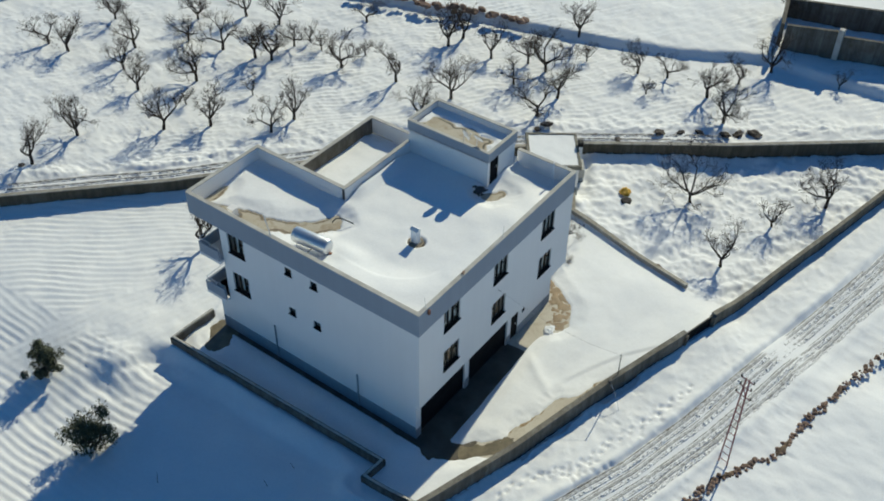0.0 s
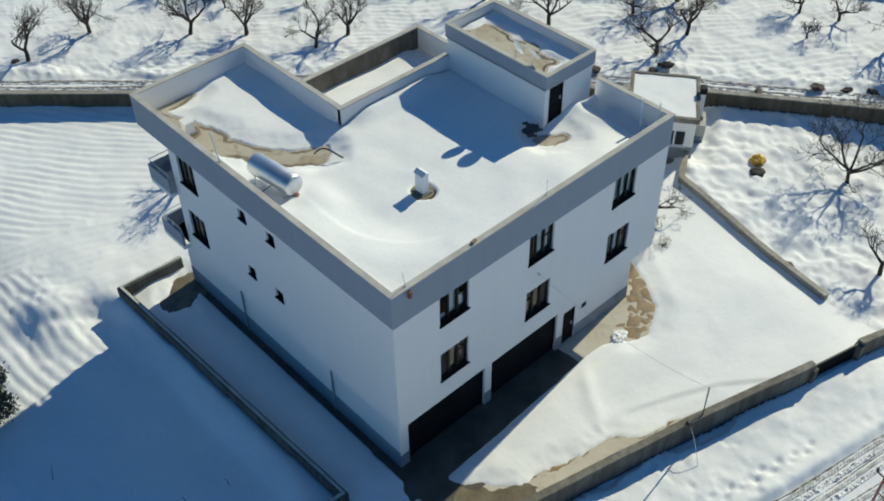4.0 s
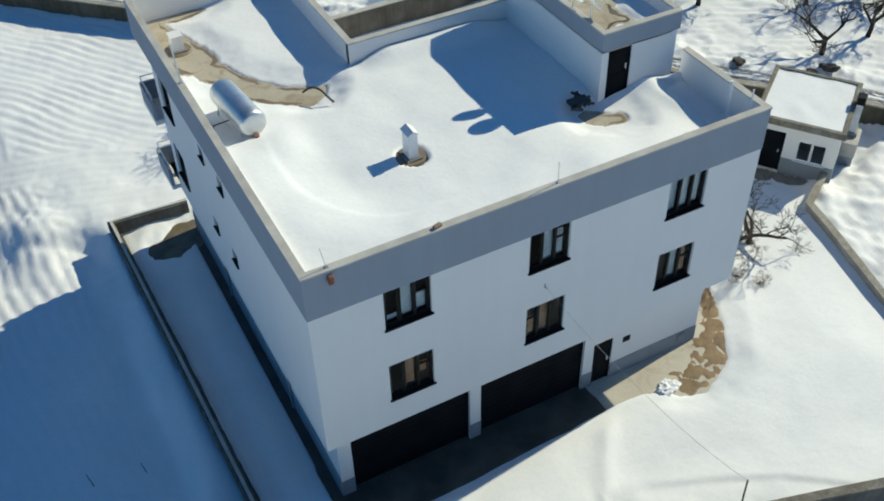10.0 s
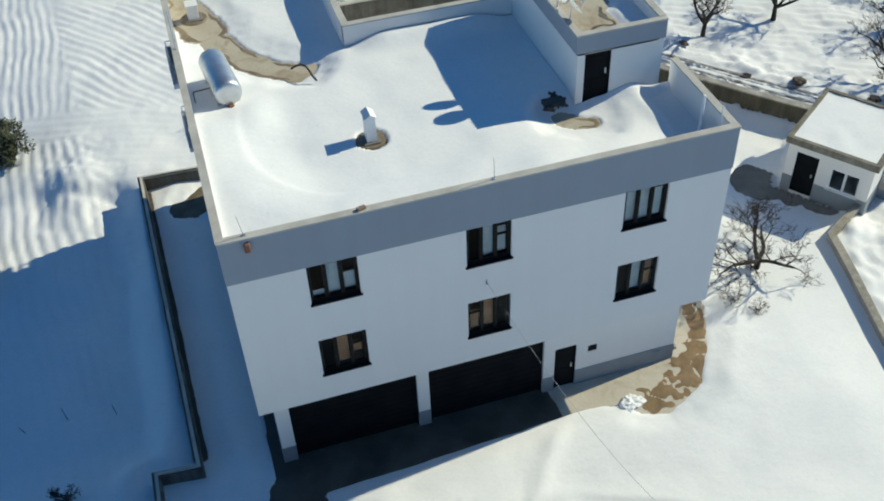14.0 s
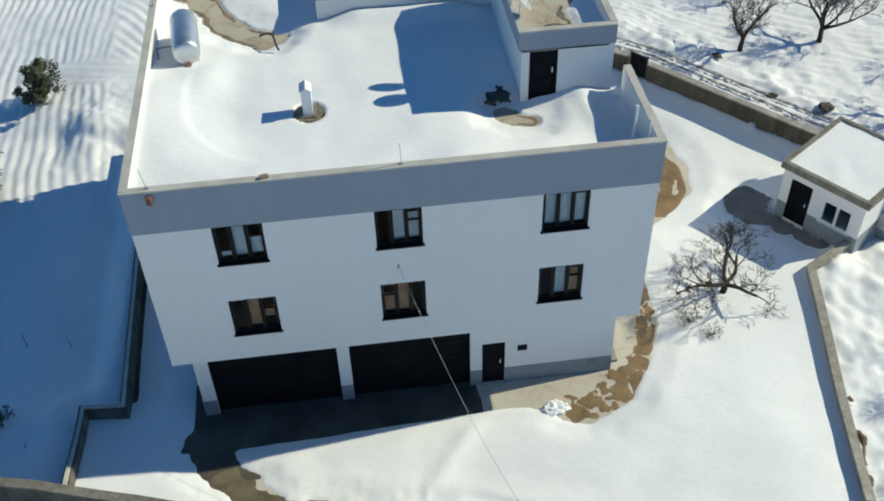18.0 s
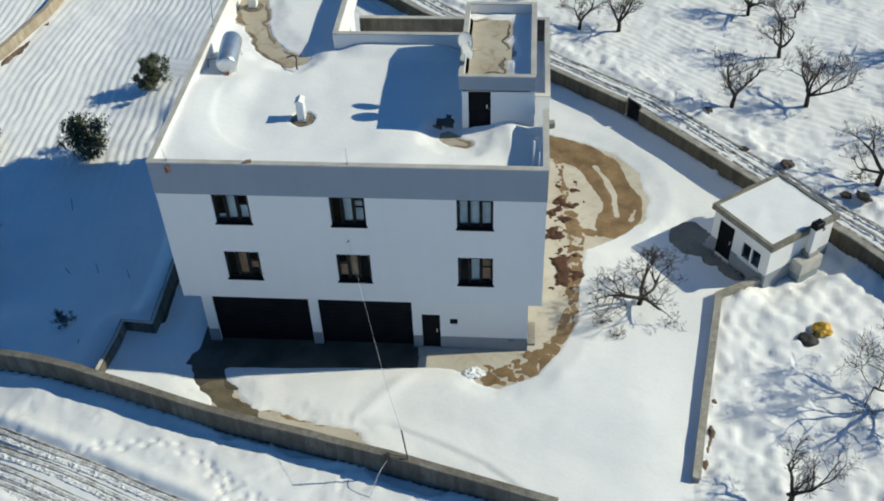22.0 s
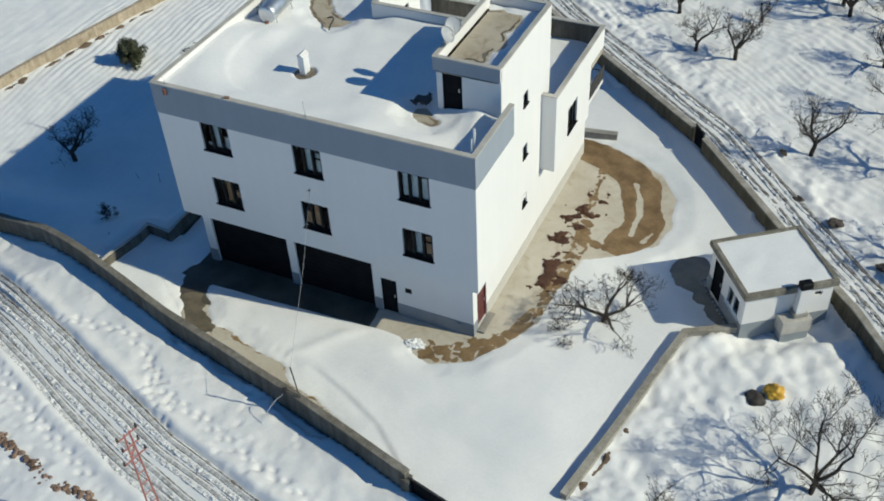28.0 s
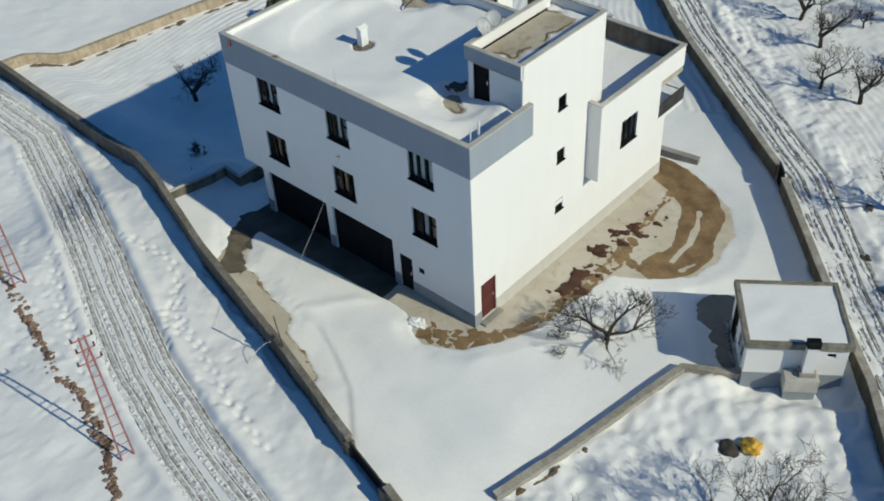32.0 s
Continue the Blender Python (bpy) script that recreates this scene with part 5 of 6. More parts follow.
# ---- shed ----
SH = radians(36.0)
su, sv = Vector((math.cos(SH), math.sin(SH), 0)), Vector((-math.sin(SH), math.cos(SH), 0))
so = Vector((25.08, 4.90, 0))
SLU, SLV, SH1 = 3.97, 3.50, 2.36
shed = thing("shed", "small white flat-roofed shed with snow on its roof", "shed", so + su * 2 + sv * 1.8)
f_s = Face(so, su)                      # faces the garden
f_w = Face(so + sv * SLV, -sv)          # faces the house
f_e = Face(so + su * SLU, sv)
f_n = Face(so + su * SLU + sv * SLV, -su)
W_DOOR, W_WIN = (0.40, 1.32, 0.05, 2.0), (1.86, 3.08, 0.78, 1.80)
S_VENT = (3.15, 3.5, 1.85, 2.08)
part("wall", f_s.wall(bmesh.new(), 0, SLU, -0.5, SH1, 0.2, [S_VENT]), WHITE, shed)
part("wall", f_w.wall(bmesh.new(), 0, SLV - 0.2, -0.2, SH1, 0.2, [W_DOOR, W_WIN]), WHITE, shed)
part("wall", f_e.wall(bmesh.new(), 0.2, SLV, -0.2, SH1, 0.2), WHITE, shed)
part("wall", f_n.wall(bmesh.new(), 0.2, SLU - 0.2, -0.2, SH1, 0.2), WHITE, shed)
part("plinth", f_s.box(bmesh.new(), -0.02, SLU, -0.5, 0.85, -0.02, -0.0), PLINTH, shed)
part("plinth", f_w.box(bmesh.new(), 0, W_DOOR[0], -0.2, 0.75, -0.02, 0.0), PLINTH, shed)
part("plinth", f_w.box(bmesh.new(), W_DOOR[1], SLV, -0.2, 0.75, -0.02, 0.0), PLINTH, shed)
e = 0.14
bm = bmesh.new()
vs = [so - su * e - sv * e, so + su * (SLU + e) - sv * e, so + su * (SLU + e) + sv * (SLV + e), so - su * e + sv * (SLV + e)]
lo = [bm.verts.new(v + Z * SH1) for v in vs]
hi = [bm.verts.new(v + Z * (SH1 + 0.16)) for v in vs]
bm.faces.new(lo[::-1])
bm.faces.new(hi)
for i in range(4):
    bm.faces.new([lo[i], lo[(i + 1) % 4], hi[(i + 1) % 4], hi[i]])
part("roof", bm, ROOFEDGE, shed, "grey concrete roof slab")
for f, ln in ((Face(vs[0], su), SLU + 2 * e), (Face(vs[1], sv), SLV + 2 * e), (Face(vs[2], -su), SLU + 2 * e), (Face(vs[3], -sv), SLV + 2 * e)):
    part("roof_edge", f.box(bmesh.new(), 0.2, ln, SH1 + 0.161, SH1 + 0.3, 0.0, 0.2, 0.015), ROOFEDGE, shed, "mossy grey roof kerb")
bm = bmesh.new()
n = 14
grid = [[bm.verts.new(so + su * (0.05 + (SLU - 0.1) * i / n) + sv * (0.05 + (SLV - 0.1) * j / n) + Z * (SH1 + 0.24 + 0.05 * noise.noise(Vector((i * 0.35, j * 0.35, 3))))) for j in range(n + 1)] for i in range(n + 1)]
for i in range(n):
    for j in range(n):
        bm.faces.new([grid[i][j], grid[i + 1][j], grid[i + 1][j + 1], grid[i][j + 1]])
solid("shed_snow", bm, SNOW, "smooth snow on the shed roof", "snow", kind="stuff", smooth=True)


def shed_frame(hole, face, material, name, label, lights):
    u0, u1, v0, v1 = hole
    cuts = [u0 + 0.02] + [u0 + (u1 - u0) * c for c in lights] + [u1 - 0.02]
    bm = face.wall(bmesh.new(), u0, u1, v0, v1, 0.1, [(a + 0.05, c - 0.05, v0 + 0.07, v1 - 0.07) for a, c in zip(cuts, cuts[1:])])
    return part(name, bm, material, shed, label)


wob = shed_frame(W_WIN, f_w, PVC, "window", "white-framed double window", (0.5,))
part("pane", f_w.box(bmesh.new(), W_WIN[0] + 0.07, W_WIN[1] - 0.07, W_WIN[2] + 0.07, W_WIN[3] - 0.07, 0.05, 0.06), GLASS, wob).visible_shadow = False
part("window_sill", f_w.box(bmesh.new(), W_WIN[0] - 0.05, W_WIN[1] + 0.05, W_WIN[2] - 0.05, W_WIN[2] + 0.002, -0.07, 0.0), PVC, wob)
dob = shed_frame(W_DOOR, f_w, SHUTTER, "door", "black metal shed door", ())
part("leaf", f_w.box(bmesh.new(), W_DOOR[0] + 0.07, W_DOOR[1] - 0.07, W_DOOR[2] + 0.07, W_DOOR[3] - 0.07, 0.04, 0.08), SHUTTER, dob)
part("handle", f_w.box(bmesh.new(), W_DOOR[1] - 0.2, W_DOOR[1] - 0.15, 0.95, 1.1, 0.0, 0.04), STEEL, dob)
bm = bmesh.new()
f_s.box(bm, *S_VENT, 0.08, 0.12)
part("vent_grille", bm, FRAME, shed)
bm = bmesh.new()
f_s.box(bm, 1.6, 2.85, -0.5, 0.45, -0.62, 0.0)
bbq = part("barbecue", bm, PLINTH, shed, "grey masonry outdoor oven")
part("hearth", f_s.box(bmesh.new(), 1.55, 2.9, 0.45, 1.15, -0.66, 0.0, 0.02), COPING, bbq)
part("flue", f_s.box(bmesh.new(), 2.2, 2.65, 1.15, SH1 + 0.35, -0.42, -0.14), WHITE, bbq)
part("hood", f_s.box(bmesh.new(), 2.1, 2.75, 1.151, 1.35, -0.5, 0.0, 0.02), BARE, bbq)
part("cowl", f_s.box(bmesh.new(), 2.15, 2.7, SH1 + 0.35, SH1 + 0.72, -0.47, -0.09, 0.05), FRAME, bbq, "black sooty chimney cowl")

# ---- yellow bundle in the garden ----
bm = bmesh.new()
bmesh.ops.create_icosphere(bm, subdivisions=4, radius=1.0)
for v in bm.verts:
    k = 1 + 0.34 * noise.noise(v.co * 1.9 + Vector((4, 1, 2))) + 0.22 * abs(noise.noise(v.co * 3.5)) + 0.14 * noise.noise(v.co * 7)
    v.co = Vector((27.12 + v.co.x * 0.38 * k, 2.05 + v.co.y * 0.36 * k, 0.34 + max(-0.7, v.co.z) * 0.32 * k))
solid("tarpaulin", bm, YELLOW, "crumpled yellow tarpaulin heap sunk in garden snow", "tarpaulin", smooth=True)
# plain dark lump south-west of the tarpaulin, of no known kind
bm = bmesh.new()
bmesh.ops.create_icosphere(bm, subdivisions=3, radius=1.0)
for v in bm.verts:
    k = 1 + 0.3 * noise.noise(v.co * 1.7 + Vector((9, 3, 1)))
    v.co = Vector((26.45 + v.co.x * 0.42 * k, 1.55 + v.co.y * 0.36 * k, 0.22 + max(-0.7, v.co.z) * 0.24 * k))
solid("sack", bm, DARKLUMP, "dark rounded lump beside a yellow tarpaulin", "sack", smooth=True)


# ---- road and lane ruts ----
def ribbon(name, pts, d0, d1, z, material, parent, seed, step=0.3, lump=0.05, wander=0.12, lugs=0.0, clods=0.0, n=5):
    """A rough strip of churned slush along a line, with tyre lugs or broken clods."""
    fine = refine(pts, step)
    A = offset_line(fine, 0.0)
    bm = bmesh.new()
    rows, way = [], 0.0
    for i, p in enumerate(A):
        q = A[min(i + 1, len(A) - 1)] - A[max(i - 1, 0)]
        nn = Vector((-q.y, q.x)).normalized()
        way += step
        sway = wander * noise.noise(Vector((p.x * 0.25, p.y * 0.25, seed)))
        rows.append([])
        for k in range(n):
            edge = 0.12 * noise.noise(Vector((p.x * 1.7, p.y * 1.7, seed + k))) if k in (0, n - 1) else 0
            s = p + nn * (d0 + (d1 - d0) * k / (n - 1) + sway + edge)
            hz = z(s.x, s.y) - 0.09
            if 0 < k < n - 1:
                v = abs(k / (n - 1) - 0.5)
                hz += 0.09 + lump * noise.noise(Vector((s.x * 3.1, s.y * 3.1, seed)))
                hz += lugs * (1 if math.sin(way * 37.0 + 9.0 * v) > 0 else 0)
                hz += clods * max(0.0, noise.noise(Vector((s.x * 8.5, s.y * 8.5, seed))) + 0.5 * noise.noise(Vector((s.x * 17, s.y * 17, seed))))
            rows[-1].append(bm.verts.new((s.x, s.y, hz)))
    for p, q in zip(rows, rows[1:]):
        for k in range(n - 1):
            bm.faces.new([p[k], p[k + 1], q[k + 1], q[k]])
    ob = new(name, finish(name, bm, material, lugs == 0 and clods == 0))
    ob.parent = parent
    return ob


def at_ground(x, y):
    return float(ground_height(np.array([float(x)]), np.array([float(y)]))[0])


near_road = [(-48.0, -2.7)] + ROAD_LINE[1:-1] + [(52.0, -19.5)]
bm = bmesh.new()
fine = refine(near_road, 0.5)
rows = []
for a, b in zip(offset_line(fine, -1.3), offset_line(fine, 1.3)):
    rows.append([bm.verts.new((*a.lerp(b, k / 12), over(0.055)(a) + 0.03 * noise.noise(Vector((a.x * 0.8, a.y * 0.8 + k * 0.5, 2))) - (0.1 if k in (0, 12) else 0))) for k in range(13)])
for p, q in zip(rows, rows[1:]):
    for k in range(12):
        bm.faces.new([p[k], p[k + 1], q[k + 1], q[k]])
road = solid("road", bm, SNOW, "snow-packed country road with grey wheel ruts", "road", kind="structure", smooth=True)
flat_road = lambda x, y: over(0.085)(Vector((x, y)))
for k, (d, w) in enumerate(((-1.0, 0.26), (-0.46, 0.24), (0.36, 0.26), (1.0, 0.28))):
    ribbon("wheel_rut", near_road, d - w / 2, d + w / 2, flat_road, SLUSH, road, 10 + k, 0.085, 0.03, lugs=0.02)
    ribbon("slush_ridge", near_road, d - w / 2 - 0.26, d - w / 2 + 0.02, lambda x, y: over(0.085)(Vector((x, y))), CHURN, road, 10 + k, 0.09, 0.04, clods=0.12, n=6)
    ribbon("rut_edge", near_road, d + w / 2 - 0.01, d + w / 2 + 0.10, lambda x, y: over(0.07)(Vector((x, y))), SLUSH2, road, 10 + k, 0.3, 0.02, n=4)
lane_pts = [tuple(p) for p in offset_line(refine(NORTH_LINE[1:-1], 3.0), 1.9)]
bm = bmesh.new()
fine = refine(lane_pts, 0.6)
rows = []
for a, b in zip(offset_line(fine, -1.25), offset_line(fine, 1.25)):
    rows.append([bm.verts.new((*a.lerp(b, k / 6), (0.26 if 0 < k < 6 else 0.0) + 0.05 * noise.noise(Vector((a.x, a.y + k, 5))))) for k in range(7)])
for p, q in zip(rows, rows[1:]):
    for k in range(6):
        bm.faces.new([p[k], p[k + 1], q[k + 1], q[k]])
lane = solid("lane", bm, SNOW, "narrow snow-packed lane behind a wall", "lane", kind="structure", smooth=True)
for k, (d, w) in enumerate(((-0.95, 0.26), (-0.36, 0.24), (0.30, 0.26), (0.92, 0.30))):
    ribbon("wheel_rut", lane_pts, d - w / 2, d + w / 2, lambda x, y: 0.29, SLUSH2, lane, 50 + k, 0.16, 0.03, lugs=0.02)
    ribbon("slush_ridge", lane_pts, d - w / 2 - 0.20, d - w / 2 + 0.02, lambda x, y: 0.28, CHURN, lane, 50 + k, 0.14, 0.04, clods=0.16)


def earth_strip(name, pts, half, xs, ys, material, label, bare=0.0, lift=0.16, seed=71):
    """Broken clods of earth showing through the snow along a line."""
    def amount(x, y):
        return half - to_line(x, y, pts) + 0.42 * fbm(x * 1.6, y * 1.6, seed, 4) + 0.30 * fbm(x * 0.35, y * 0.35, seed + 1, 2) + bare
    ob = sheet(name, xs, ys, lambda x, y: ground_height(x, y) + np.clip(amount(x, y) * 0.6, -0.06, lift) + 0.04 * fbm(x * 6, y * 6, seed + 2, 2), material, keep=lambda x, y: amount(x, y) > -0.12)
    return tagged(ob, label, "soil", kind="stuff")


garden_side = [(p.x, p.y) for p in offset_line(refine(CROSS_WALL[:2], 2.0), -0.22)]
earth_strip("bare_soil", garden_side, 0.10, steps((20.8, 24.2, 0.06)), steps((-6.0, 4.6, 0.06)), EARTH, "broken brown soil along a garden wall", -0.10)
field_side = [(p.x, p.y) for p in offset_line(refine(WEST_LINE[1:6], 2.0), -0.35)]
earth_strip("bare_soil", field_side, 0.25, steps((-24.6, -17.0, 0.10)), steps((0.0, 31.0, 0.10)), EARTH, "brown weeds and soil at a field wall's foot", -0.12, 0.2, 75)
STONES = [(-8.5, -10.8), (-4.5, -11.6), (0.5, -12.75), (2.6, -13.35), (4.3, -13.3), (6.0, -13.75), (7.6, -14.2), (9.6, -15.2), (10.9, -16.1), (14.8, -16.6), (18.5, -17.4), (26.0, -19.3)]
earth_strip("bare_soil", STONES, 0.02, steps((-9.0, 19.0, 0.08)), steps((-18.0, -10.4, 0.08)), EARTH, "reddish earth between field stones", 0.0, 0.14, 79)

# ---- lattice poles ----
def lattice_pole(at, h, turn, label):
    x, y, z = at
    ob = thing("lattice_pole", label, "utility pole", at, group="lattice poles")
    c, s = math.cos(radians(turn)), math.sin(radians(turn))

    def p(u, v, k):
        return (x + u * c - v * s, y + u * s + v * c, z + k)

    def half(k):
        return 0.27 - 0.17 * k / h

    for sgn in (-1, 1):
        part("leg", rods([(p(sgn * half(0), 0, -0.2), p(sgn * half(h), 0, h))], 0.042, 4), RUST, ob)
    n = 11
    for k in range(n):
        zz = 0.35 + (h - 1.3) * k / (n - 1)
        part("rung", rods([(p(-half(zz), 0, zz), p(half(zz), 0, zz))], 0.028, 4), RUST, ob)
    for k, (zz, w) in enumerate(((h - 1.25, 0.75), (h - 0.65, 0.55), (h - 0.1, 0.65))):
        arm = part("crossarm", rods([(p(-w * 0.6, 0, zz), p(w * 0.6, 0, zz))], 0.04, 4), RUST, ob)
        for sgn in (-1, 1):
            part("insulator", tube(bmesh.new(), p(sgn * w * 0.58, 0, zz + 0.03), p(sgn * w * 0.58, 0, zz + 0.2), 0.05, 8, 0.03), DARKSTEEL, arm)
    part("brace", rods([(p(-half(h - 1.25), 0, h - 1.25), p(half(h - 0.65), 0, h - 0.65))], 0.03, 4), RUST, ob)


lattice_pole((8.75, -13.95, 0.5), 6.8, 78, "red-oxide steel lattice pole beside the road")
lattice_pole((-3.8, -11.25, 0.5), 6.8, 78, "rusty lattice pole by a stone row")

# ---- stones ----
random.seed(21)
stone_meshes = []
for k in range(6):
    bm = bmesh.new()
    bmesh.ops.create_icosphere(bm, subdivisions=1, radius=0.5)
    for v in bm.verts:
        v.co *= 1 + 0.35 * noise.noise(v.co * 2 + Vector((k * 9, 0, 0)))
        v.co.z *= 0.7
    stone_meshes.append(finish("stone", bm, STONE))


def stone_row(pts, label, step, size, spread, z):
    ob = thing("stone_row", label, "stone row", (*pts[0], z))
    for p in refine(pts, step):
        for _ in range(random.choice((1, 1, 2))):
            s = new("stone", random.choice(stone_meshes))
            k = size * random.uniform(0.55, 1.35)
            s.parent = ob
            q = Vector((p.x + random.gauss(0, spread), p.y + random.gauss(0, spread), z + k * 0.15))
            s.matrix_parent_inverse = Matrix.Translation(ob.location).inverted()
            s.matrix_basis = Matrix.LocRotScale(q, Euler((random.uniform(-0.3, 0.3), random.uniform(-0.3, 0.3), random.uniform(0, 6.3))), (k, k * random.uniform(0.7, 1.1), k * random.uniform(0.6, 1.0)))
    return ob


stone_row(STONES[:7], "low dry-stone row of brown field stones in snow", 0.09, 0.235, 0.12, 0.56)
stone_row(STONES[6:], "continuing row of reddish-brown field stones in snow", 0.105, 0.25, 0.12, 0.56)
stone_row([(38.3, 37.0), (40.3, 30.6), (42.1, 25.0), (43.0, 21.5)], "dark distant row of field stones on a bank", 0.45, 0.8, 0.3, 1.0)
bm = bmesh.new()
bmesh.ops.create_icosphere(bm, subdivisions=3, radius=0.5)
for v in bm.verts:
    v.co *= 1 + 0.6 * noise.noise(v.co * 3 + Vector((5, 2, 0))) + 0.3 * noise.noise(v.co * 8)
boulder_mesh = finish("boulder", bm, DARKSTONE)
for x, y, k in ((25.7, 15.4, 0.55), (27.7, 13.9, 0.75), (30.9, 11.1, 0.8), (30.2, 11.5, 0.6), (32.9, 5.8, 0.7), (35.4, 3.6, 0.8), (36.6, 2.4, 0.6), (38.8, -0.4, 0.9), (39.6, -1.2, 0.8), (40.5, -2.2, 1.0), (37.6, 1.2, 0.6), (1.2, 41.2, 0.6), (3.0, 39.6, 0.5), (24.3, 18.9, 0.4)):
    s = new("boulder", boulder_mesh)
    s.matrix_basis = Matrix.LocRotScale(Vector((x, y, at_ground(x, y) + k * 0.12)), Euler((0.1, 0.2, x * 2.3)), (k * 1.2, k * 0.75, k * 0.42))
    tagged(s, "dark field stone poking out of snow", "stone", group="stones by the lane")

# ---- broken snow ----
random.seed(4)
bm = bmesh.new()
bmesh.ops.create_icosphere(bm, subdivisions=5, radius=1.0)
for v in bm.verts:
    k = 1 + 0.5 * noise.noise(v.co * 2.1 + Vector((2, 7, 1))) + 0.2 * noise.noise(v.co * 5.5) + 0.04 * noise.noise(v.co * 12)
    v.co = Vector((12.15 + v.co.x * 0.46 * k, -0.85 + v.co.y * 0.30 * k, 0.02 + max(-0.2, v.co.z) * 0.15 * k))
solid("snow_lump", bm, SNOW, "broken lump of old snow on concrete", "snow")


# ---- trees ----
def bare_tree_mesh(seed, height, spread, trunk_h, limbs, thick, twig_rate):
    """Trunk with limbs, and the finer branches and twigs, as two meshes standing at the origin."""
    rnd = random.Random(seed)
    sets = {"limb": ([], []), "twig": ([], [])}

    def seg(kind, pts, r0, r1, sides):
        verts, faces = sets[kind]
        base = len(verts)
        for i, p in enumerate(pts):
            d = (pts[min(i + 1, len(pts) - 1)] - pts[max(i - 1, 0)]).normalized()
            s = d.cross(Vector((0.31, 0.2, 0.93))).normalized()
            t = d.cross(s)
            r = r0 + (r1 - r0) * i / (len(pts) - 1)
            for k in range(sides):
                a = 2 * math.pi * k / sides
                verts.append(p + (s * math.cos(a) + t * math.sin(a)) * r)
        for i in range(len(pts) - 1):
            for k in range(sides):
                faces.append((base + i * sides + k, base + i * sides + (k + 1) % sides, base + (i + 1) * sides + (k + 1) % sides, base + (i + 1) * sides + k))

    def grow(p, d, length, r, level):
        n = 4 if level < 2 else 3
        pts = [p]
        for i in range(n):
            d = (d + Vector((rnd.gauss(0, 0.20), rnd.gauss(0, 0.20), rnd.gauss(0.05, 0.14)))).normalized()
            pts.append(pts[-1] + d * length / n)
        end = r * 0.55
        seg("limb" if level <= 1 else "twig", pts, r, max(end, 0.004), 6 if level == 0 else 5 if level == 1 else 3)
        if level >= 4:
            return
        kids = (4, 5, 5, 4)[level] if level < 4 else 0
        if level >= 2:
            kids = max(1, round(kids * twig_rate))
        for k in range(kids):
            f = rnd.uniform(0.35, 1.0) if k else 1.0
            i = min(int(f * n), n - 1)
            q = pts[i].lerp(pts[i + 1], f * n - i if f < 1 else 1.0)
            side = Vector((rnd.gauss(0, 1), rnd.gauss(0, 1), rnd.gauss(0.25, 0.6))).normalized()
            grow(q, (d * 0.75 + side * 0.8).normalized(), length * rnd.uniform(0.45, 0.75), max(end * rnd.uniform(0.55, 0.85), 0.008), level + 1)

    tp = [Vector((0, 0, -0.25))]
    lean = Vector((rnd.gauss(0, 0.12), rnd.gauss(0, 0.12), 1)).normalized()
    for i in range(4):
        tp.append(tp[-1] + (lean + Vector((rnd.gauss(0, 0.08), rnd.gauss(0, 0.08), 0))) * (trunk_h + 0.25) / 4)
    seg("limb", tp, thick, thick * 0.75, 8)
    for k in range(limbs):
        a = 2 * math.pi * (k + rnd.uniform(-0.25, 0.25)) / limbs
        d = Vector((math.cos(a) * spread, math.sin(a) * spread, rnd.uniform(0.65, 1.2))).normalized()
        grow(tp[-1] - lean * rnd.uniform(0, trunk_h * 0.25), d, height * rnd.uniform(0.42, 0.60), thick * rnd.uniform(0.52, 0.7), 0)
    out = []
    for kind, name, m in (("limb", "trunk", BARK), ("twig", "crown", TWIG)):
        me = bpy.data.meshes.new(name)
        me.from_pydata([tuple(v) for v in sets[kind][0]], [], sets[kind][1])
        for poly in me.polygons:
            poly.use_smooth = True
        me.materials.append(m)
        out.append(me)
    return out


def place_tree(meshes, x, y, z, turn, scale, label, category, group=""):
    ob = thing("tree", label, category, (x, y, z), group)
    for name, me in zip(("trunk", "crown"), meshes):
        c = new(name, me)
        c.parent = ob
    ob.rotation_euler.z = turn
    ob.scale = (scale, scale, scale)
    return ob


ORCHARD = [bare_tree_mesh(100 + k, 2.5, 0.95, 0.75, 3 + k % 3, 0.13, 0.8) for k in range(6)]
TREES = [
    (17.4, 27.9), (19.8, 27.7), (28.1, 29.8), (29.2, 24.8), (25.6, 19.4), (29.8, 19.5), (32, 12.7), (15.2, 32.3), (25.4, 35.5), (37.2, 20.7), (36.6, 24.9), (38.4, 17.6), (34.7, 16.7),
    (15.2, 40.8), (8.1, 39.5), (3.6, 39.2), (12.6, 34.9), (19.2, 38.1), (15.6, 53), (15.8, 50.6), (22.1, 51.9), (19.7, 46.3), (16.9, 44.5), (23.4, 43.7), (24.1, 40.1), (24.8, 36.8), (26.7, 46),
    (29.8, 42.8), (30.4, 39.4), (28.4, 35.7), (35.7, 33.4), (38.5, 24.6), (38.1, 15.6), (35.2, 12.8), (44.5, 16.3), (42.8, 9.4), (43.6, 7), (42.7, 3), (40.1, 0.3), (46.4, 1.8), (50.1, 0.4), (59.7, 2.2),
]
SAPLINGS = [(16.2, 36.2), (20.4, 32.8), (29.3, 33.2), (31, 29.7), (29.8, 35), (41.8, 13.8), (40.3, 7.3), (51.3, -5.1)]
random.seed(77)
for k, (x, y) in enumerate(TREES):
    place_tree(ORCHARD[k % 6], x, y, at_ground(x, y), random.uniform(0, 6.28), random.uniform(0.85, 1.2), "bare orchard tree standing in ploughed snow", "tree", "orchard trees")
for k, (x, y) in enumerate(SAPLINGS):
    place_tree(ORCHARD[(k * 2 + 1) % 6], x, y, at_ground(x, y), k * 1.9, 0.55, "thin bare sapling in orchard snow", "tree", "orchard saplings")
